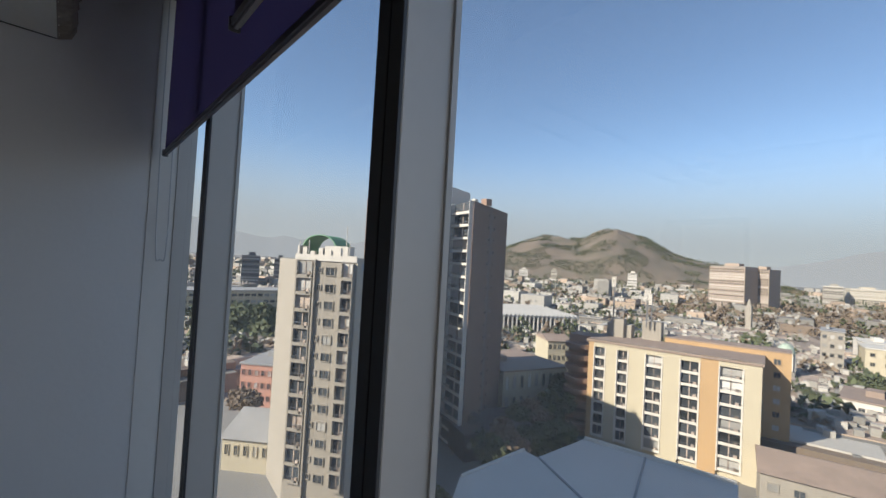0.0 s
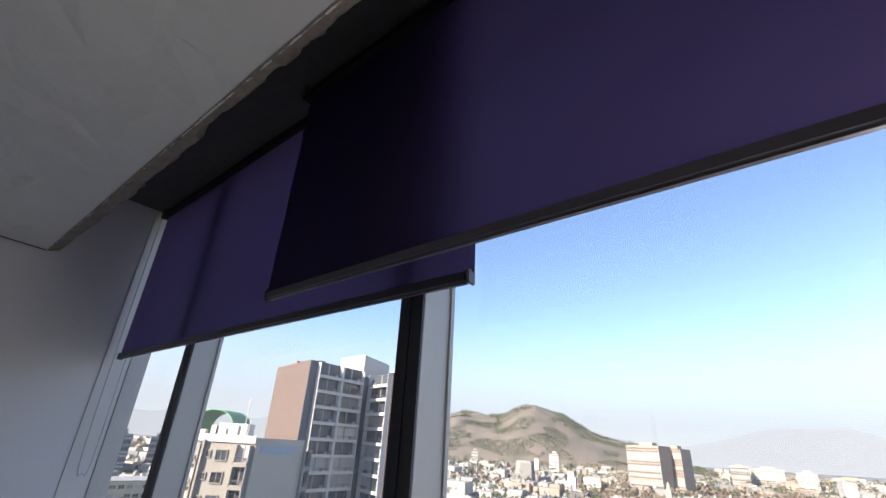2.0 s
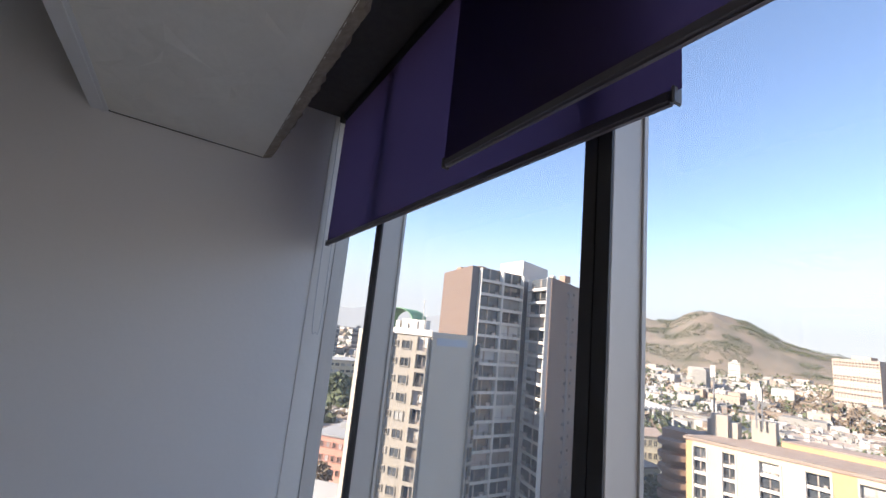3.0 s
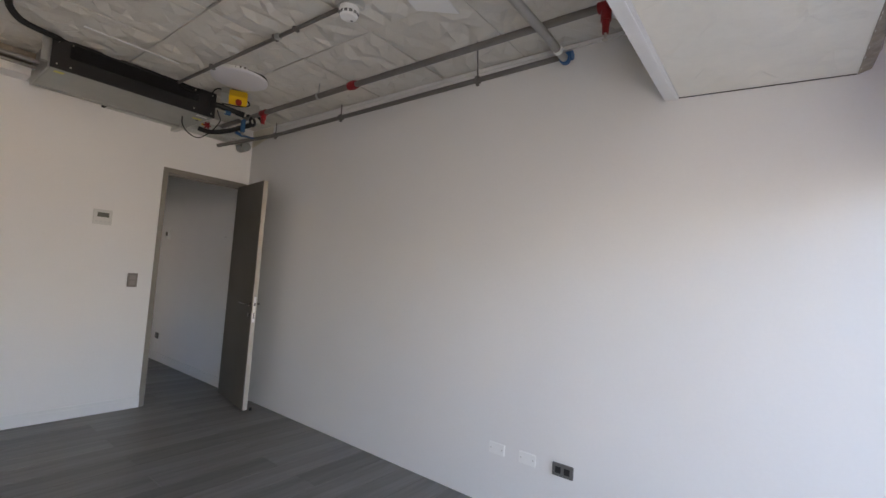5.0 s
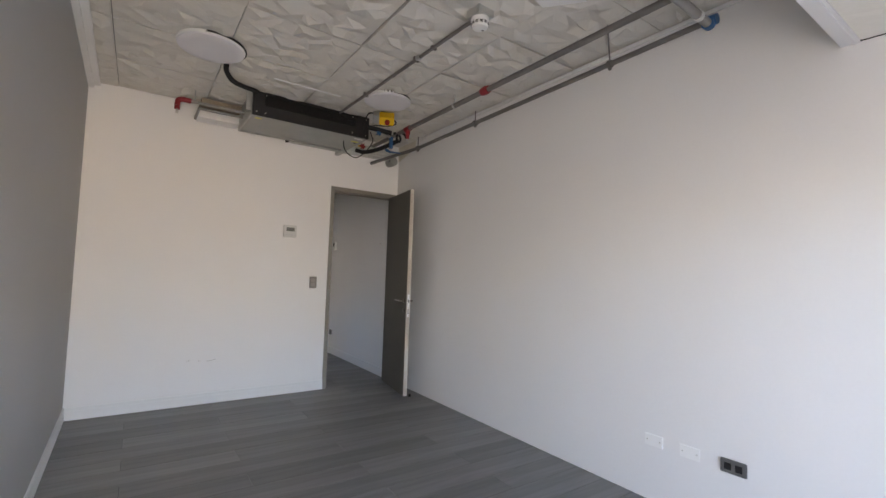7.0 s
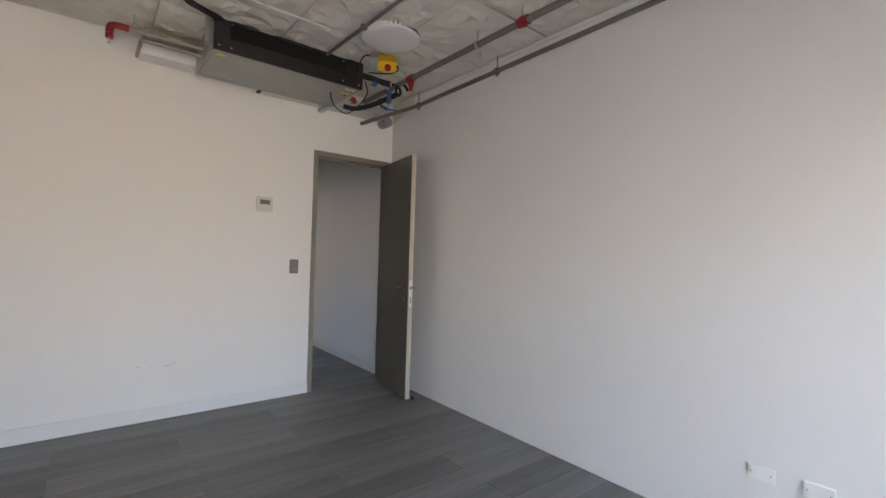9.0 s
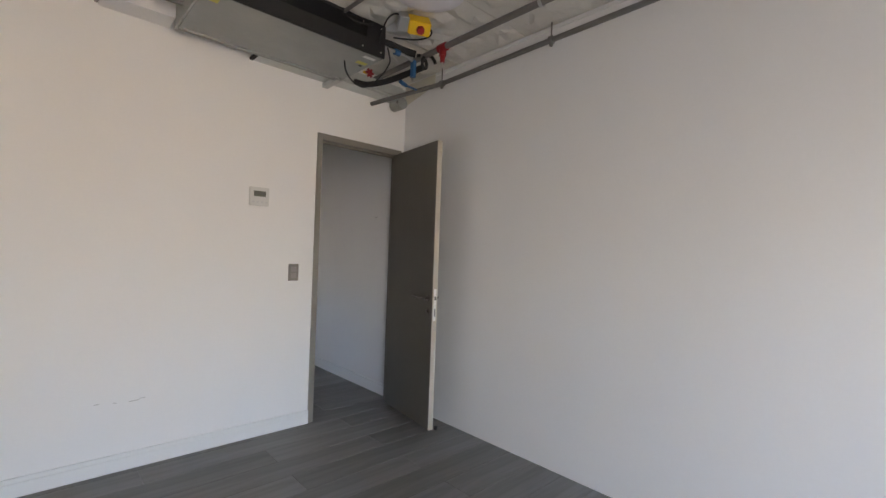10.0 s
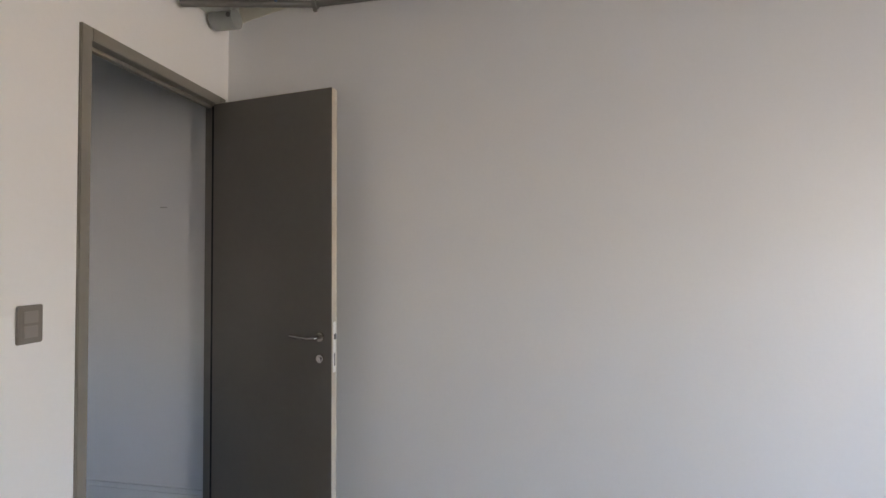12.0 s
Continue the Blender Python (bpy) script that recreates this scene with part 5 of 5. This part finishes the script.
far_tower(ray_at(0.943, -0.332, 520), ray_at(0.936, -0.352, 520), 20, -4.0, DARKCOL, 12, 3, "far dark tower in haze", 8)
far_tower(ray_at(0.64, -0.768, 1000), ray_at(0.625, -0.78, 1000), 30, -4, WHITE_R, 10, 4, "far white housing slab", 9)
far_tower(ray_at(0.585, -0.81, 1100), ray_at(0.575, -0.818, 1100), 20, -2, CONC, 10, 2, "far thin pale tower", 10)

# church tower and small dome
p = ray_at(0.2545, -0.967, 330)
ch = thing("church_tower", "slim pale stone church tower", "tower", at=(p.x, p.y, 0))
part("shaft", boxes(((-1.5, -1.5, GZ), (1.5, 1.5, -15))), BEIGE, ch)
bm = B()
tube(bm, (0, 0, -15), (0, 0, -11), 1.5, 8, 0.5)
part("spire", bm, BEIGE, ch)
p = ray_at(0.2, -0.98, 185)
dm = thing("domed_lantern", "pale domed roof lantern", "dome", at=(p.x, p.y, 0))
bm = B()
tube(bm, (0, 0, GZ), (0, 0, -22), 2.4, 12)
part("drum", bm, WHITE_R, dm)
bm = B()
bmesh.ops.create_uvsphere(bm, u_segments=16, v_segments=8, radius=2.5, matrix=Matrix.Translation((0, 0, -22)) @ Matrix.Diagonal((1, 1, 1.25, 1)))
part("cap", bm, mat("dome_sheet", (0.36, 0.42, 0.34), 0.6, grain=0.1), dm, "grey-green cap", flat=False)
for k in range(10):
    a = k * math.tau / 10
    part("pilaster", boxes(((2.4 * math.cos(a) - 0.2, 2.4 * math.sin(a) - 0.2, GZ), (2.4 * math.cos(a) + 0.2, 2.4 * math.sin(a) + 0.2, -22))), WHITE_R, dm)

# countless small buildings behind
CITY = mat("city_mix", (0.33, 0.305, 0.27), 0.9, grain=0.06, scale=0.2, island=0.48)
CITY_T = mat("city_tan", (0.36, 0.27, 0.20), 0.9, grain=0.06, scale=0.2, island=0.5)
CITY_R = mat("city_roofs", (0.31, 0.24, 0.19), 0.9, grain=0.1, scale=0.2, island=0.6)
CITY_D = mat("city_openings", (0.13, 0.125, 0.12), 0.6, island=0.4)
rng = random.Random(77)
verts, faces, mids = [], [], []


def quick_box(cx, cy, z0, z1, a, b, ang, mid):
    c, s = math.cos(ang), math.sin(ang)
    i = len(verts)
    for z in (z0, z1):
        for sx, sy in ((-1, -1), (1, -1), (1, 1), (-1, 1)):
            verts.append((cx + sx * a * c - sy * b * s, cy + sx * a * s + sy * b * c, z))
    for f in ((0, 1, 5, 4), (1, 2, 6, 5), (2, 3, 7, 6), (3, 0, 4, 7)):
        faces.append([i + k for k in f])
        mids.append(mid)
    faces.append([i + 4, i + 5, i + 6, i + 7])
    mids.append(1 if mid in (0, 3) and rng.random() < 0.45 else mid)


solid = [(ray_at(0.75, -0.66, 92), 30), (ray_at(0.89, -0.45, 74), 20), (ray_at(0.37, -0.93, 108), 28), (ray_at(0.5, -0.86, 66), 32), (ray_at(0.05, -1, 98), 24), (ray_at(0.6, -0.8, 118), 26), (ray_at(0.94, -0.33, 120), 24), (ray_at(0.94, -0.33, 84), 20), (ray_at(0.61, -0.79, 260), 48), (ray_at(0.60, -0.80, 150), 18), (ray_at(0.27, -0.96, 540), 40)]
n_done = 0
while n_done < 5200:
    d = 130 * (18.0 ** rng.random())
    az = radians(rng.uniform(-14, 84))
    if rng.random() < 0.14:
        d, az = rng.uniform(118, 330), radians(rng.uniform(-14, 27))
    p = ray_at(math.sin(az), -math.cos(az), d)
    if any((p - c).length < r for c, r in solid):
        continue
    a, b = rng.uniform(3, 9) * (1 + d / 1800), rng.uniform(3, 8) * (1 + d / 1800)
    h = rng.choice((4, 5, 6, 7, 8, 9, 12)) * rng.uniform(0.8, 1.2) * (1.0 if rng.random() < 0.95 else 1.9)
    if d < 300:
        h = min(h, 9)
    ang = 0.25 + rng.choice((0, math.pi / 2)) + rng.uniform(-0.12, 0.12)
    if d < 330:
        a, b, h, ang = a * 1.5, b * 1.4, rng.uniform(3.5, 7.0), 0.22 + rng.choice((0, math.pi / 2))
    tone = rng.choice((0, 0, 3))
    quick_box(p.x, p.y, GZ, GZ + h, a, b, ang, tone)
    if d < 700:
        for k in range(rng.randint(1, 3)):
            quick_box(p.x + rng.uniform(-a, a) * 0.5, p.y + rng.uniform(-b, b) * 0.5, GZ + h, GZ + h + rng.uniform(0.8, 2.5), 1.0, 0.8, ang, 0)
        c, s = math.cos(ang), math.sin(ang)
        for k in range(rng.randint(3, 6)):
            u = rng.uniform(-0.85, 0.85)
            for sx, sy in ((u * a, b + 0.03), (u * a, -b - 0.03), (a + 0.03, u * b), (-a - 0.03, u * b)):
                z = GZ + rng.uniform(0.25, 0.8) * h
                quick_box(p.x + sx * c - sy * s, p.y + sx * s + sy * c, z, z + 1.3, 0.6, 0.6 if abs(sy) <= b else 0.08, ang, 2)
    n_done += 1
me = bpy.data.meshes.new("far_city")
me.from_pydata(verts, [], faces)
for mm in (CITY, CITY_R, CITY_D, CITY_T):
    me.materials.append(mm)
me.polygons.foreach_set("material_index", mids)
tagged(new("far_city", me), "countless low pale city buildings with flat roofs", "city", "", "stuff")

# trees: clumps of small leaves
LEAF = mat("tree_leaves", (0.075, 0.085, 0.04), 0.9, island=0.55)
LEAF_A = mat("autumn_leaves", (0.165, 0.120, 0.082), 0.9, island=0.3)
TRUNK = mat("tree_bark", (0.09, 0.07, 0.05), 0.95, grain=0.2, scale=5)


def leaf_cloud(verts, faces, cx, cy, z, r, n, g):
    for _ in range(n):
        v = Vector((g.gauss(0, 1), g.gauss(0, 1), g.gauss(0, 0.8)))
        v = v.normalized() * r * g.uniform(0.45, 1.05)
        o = Vector((cx, cy, z)) + v
        s = r * g.uniform(0.16, 0.34)
        a = Vector((g.gauss(0, 1), g.gauss(0, 1), g.gauss(0, 1))).normalized()
        b = a.cross(Vector((g.gauss(0, 1), g.gauss(0, 1), g.gauss(0, 1)))).normalized()
        c = a.cross(b)
        i = len(verts)
        verts.extend([tuple(o + a * s), tuple(o - a * s * 0.8 + b * s), tuple(o - a * s * 0.6 - b * s), tuple(o + c * s * 0.8)])
        faces.extend([(i, i + 1, i + 3), (i + 1, i + 2, i + 3), (i + 2, i, i + 3), (i, i + 2, i + 1)])


for nm, lab, mm, count, seed in (("far_green_trees", "countless dark green street trees", LEAF, 1900, 3), ("far_autumn_trees", "countless russet autumn trees", LEAF_A, 1300, 4)):
    g = random.Random(seed)
    verts, faces = [], []
    k = 0
    while k < count:
        d = 125 * (12.0 ** g.random())
        az = radians(g.uniform(-12, 45) if g.random() < 0.75 else g.uniform(45, 84))
        if seed == 4 and g.random() < 0.6:
            d, az = g.uniform(330, 600), radians(g.uniform(-6, 24))
        p = ray_at(math.sin(az), -math.cos(az), d)
        k += 1
        if d < 330 and math.degrees(az) < 26 and g.random() < 0.7:
            continue
        if any((p - c).length < r * 0.9 for c, r in solid):
            continue
        r = g.uniform(2.5, 5.0) * (1 + d / 1500)
        leaf_cloud(verts, faces, p.x, p.y, GZ + r * 1.6, r, 26 if d < 300 else 12, g)
    me = bpy.data.meshes.new(nm)
    me.from_pydata(verts, [], faces)
    me.materials.append(mm)
    tagged(new(nm, me), lab, "trees", "", "stuff")


def tree(p, h, r, mm, label, seed):
    g = random.Random(seed)
    ob = thing("tree", label, "tree", at=(p.x, p.y, GZ))
    bm = B()
    tube(bm, (0, 0, 0), (0, 0, h * 0.5), 0.3, 8, 0.18)
    for k in range(5):
        a = k * math.tau / 5 + g.random()
        tube(bm, (0, 0, h * 0.38), (r * 0.6 * math.cos(a), r * 0.6 * math.sin(a), h * 0.75), 0.13, 6, 0.05)
    part("trunk", bm, TRUNK, ob)
    vs, fs = [], []
    for k in range(9):
        a = g.random() * math.tau
        q = g.uniform(0.1, 0.65) * r
        leaf_cloud(vs, fs, q * math.cos(a), q * math.sin(a), h * g.uniform(0.5, 0.9), r * g.uniform(0.4, 0.6), 130, g)
    me = bpy.data.meshes.new("crown")
    me.from_pydata(vs, [], fs)
    me.materials.append(mm)
    c = new("crown", me)
    c.parent = ob


for i, (dx, dy, d, h, r, mm) in enumerate(((0.966, -0.259, 190, 17, 9, LEAF), (0.958, -0.287, 185, 16, 8, LEAF), (0.949, -0.315, 182, 17, 8, LEAF), (0.94, -0.34, 186, 15, 8, LEAF), (0.972, -0.235, 195, 16, 9, LEAF),
                                            (0.953, -0.302, 103, 8, 4, LEAF_A), (0.57, -0.82, 130, 8, 4, LEAF_A), (0.56, -0.83, 118, 9, 4, LEAF), (0.545, -0.84, 112, 11, 4, LEAF),
                                            (0.035, -1.0, 165, 13, 8, LEAF), (0.0, -1.0, 170, 12, 8, LEAF), (0.10, -0.995, 190, 9, 5, LEAF), (0.76, -0.65, 60, 7, 3, LEAF),
                                            (0.675, -0.738, 79, 7, 4, LEAF), (0.645, -0.764, 82, 8, 4, LEAF_A), (0.615, -0.788, 86, 7, 4, LEAF), (0.585, -0.811, 88, 8, 4, LEAF), (0.555, -0.832, 90, 7, 4, LEAF),
                                            (0.63, -0.776, 97, 8, 4, LEAF), (0.60, -0.80, 100, 8, 4, LEAF_A), (0.575, -0.818, 103, 9, 5, LEAF))):
    tree(ray_at(dx, dy, d), h, r, mm, "leafy green city tree" if mm is LEAF else "russet autumn city tree", 40 + i)

# the hill beyond the city, and pale ridges far behind it
HILL = mat("hill_scrub", (0.185, 0.145, 0.110), 0.95, grain=0.3, scale=0.04, stain=0.55, stain_scale=0.014, stain_col=(0.075, 0.085, 0.055))
hd = Vector((0.486, -0.874))
hr = Vector((-0.874, -0.486))
lat = [-700, -520, -391, -300, -235, -150, -85, -25, 25, 80, 215, 312, 430, 600]
top = [0, 30, 108, 150, 170, 160, 160, 190, 194, 174, 116, 89, 40, 0]
bm = B()
NX, NY = 170, 60
grid = []
for i in range(NX + 1):
    u = -700 + 1300 * i / NX
    h = float(np.interp(u, lat, top))
    col = []
    for j in range(NY + 1):
        v = -480 + 960 * j / NY
        fall = max(0.0, 1 - abs(v) / 480) ** 0.8
        ripple = noise.fractal(Vector((u * 0.008, v * 0.008, 1.5)), 0.9, 2.1, 5)
        z = h * fall + ripple * 16 * fall * min(1, h / 60)
        p = ray_at(hd.x, hd.y, 1720) + hr * u + hd * v
        col.append(bm.verts.new((p.x, p.y, GZ - 1 + z)))
    grid.append(col)
for i in range(NX):
    for j in range(NY):
        bm.faces.new((grid[i][j], grid[i + 1][j], grid[i + 1][j + 1], grid[i][j + 1]))
structure("backdrop_hill", "dry scrub-covered city hill in haze", bm, HILL, "hill", flat=False)
g = random.Random(8)
verts, faces = [], []
for k in range(16000):
    u, v = g.uniform(-560, 480), g.uniform(-440, 40)
    h = float(np.interp(u, lat, top))
    fall = max(0.0, 1 - abs(v) / 480) ** 0.8
    ripple = noise.fractal(Vector((u * 0.008, v * 0.008, 1.5)), 0.9, 2.1, 5)
    z = h * fall + ripple * 16 * fall * min(1, h / 60)
    if noise.noise(Vector((u * 0.01, v * 0.012, 4.0))) < -0.05 or z < 6:
        continue
    p = ray_at(hd.x, hd.y, 1720) + hr * u + hd * v
    leaf_cloud(verts, faces, p.x, p.y, GZ + z + 2, g.uniform(2, 5.5), 5, g)
me = bpy.data.meshes.new("hill_scrub_bushes")
me.from_pydata(verts, [], faces)
me.materials.append(LEAF)
tagged(new("hill_scrub_bushes", me), "scattered dark bushes over the hill", "bushes", "", "stuff")
# haze is put into the ridge as a faint glow of its own
RIDGE = mat("ridge_haze_glow", (0.03, 0.03, 0.03), 1.0, stain=0.06, stain_scale=0.0012)
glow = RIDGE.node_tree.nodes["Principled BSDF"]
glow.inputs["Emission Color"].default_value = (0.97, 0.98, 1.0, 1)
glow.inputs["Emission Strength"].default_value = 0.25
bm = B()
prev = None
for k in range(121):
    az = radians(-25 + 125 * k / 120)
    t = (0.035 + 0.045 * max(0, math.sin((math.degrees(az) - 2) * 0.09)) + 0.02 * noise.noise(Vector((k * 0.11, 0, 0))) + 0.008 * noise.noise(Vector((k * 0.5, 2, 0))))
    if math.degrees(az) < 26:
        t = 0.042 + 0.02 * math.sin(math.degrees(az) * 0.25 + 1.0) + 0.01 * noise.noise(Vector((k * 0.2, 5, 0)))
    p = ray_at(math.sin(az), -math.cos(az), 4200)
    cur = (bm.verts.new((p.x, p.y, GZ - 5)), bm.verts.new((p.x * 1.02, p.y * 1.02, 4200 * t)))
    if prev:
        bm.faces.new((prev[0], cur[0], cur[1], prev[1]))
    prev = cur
structure("backdrop_ridge", "distant mountain ridge glowing pale to stand for haze", bm, RIDGE, "mountains", flat=False)

# ---- floor planks ----
rng = random.Random(21)
PW, PL = 0.1915, 1.23
cache = {}
TOP = -0.248 + 12 * PW
edges_y = []
k = 0
while TOP - k * PW > -4.985:
    edges_y.append((max(TOP - (k + 1) * PW, -4.985), TOP - k * PW))
    k += 1
for row, (y0, y1) in enumerate(edges_y):
    xlo, xhi = -W, 0.0
    x = (-2.405 if row % 2 == 0 else -1.795) - 2 * PL
    while x < xhi:
        a, b = max(x, xlo), min(x + PL, xhi)
        x += PL
        if b - a < 0.02:
            continue
        key = (round(b - a, 2), round(y1 - y0, 3))
        if key not in cache:
            bm = B()
            lx, ly = (b - a) / 2 - 0.0009, (y1 - y0) / 2 - 0.0009
            lo = [bm.verts.new((sx * lx, sy * ly, z)) for z in (-0.0125, -0.0015) for sx, sy in ((-1, -1), (1, -1), (1, 1), (-1, 1))]
            hi = [bm.verts.new((sx * (lx - 0.0015), sy * (ly - 0.0015), 0.0)) for sx, sy in ((-1, -1), (1, -1), (1, 1), (-1, 1))]
            for k in range(4):
                bm.faces.new((lo[k], lo[(k + 1) % 4], lo[4 + (k + 1) % 4], lo[4 + k]))
                bm.faces.new((lo[4 + k], lo[4 + (k + 1) % 4], hi[(k + 1) % 4], hi[k]))
            bm.faces.new(hi)
            cache[key] = mesh_from("plank", bm, PLANK)
        ob = new("plank", cache[key])
        ob.parent = floor
        ob.location = ((a + b) / 2, (y0 + y1) / 2, 0)
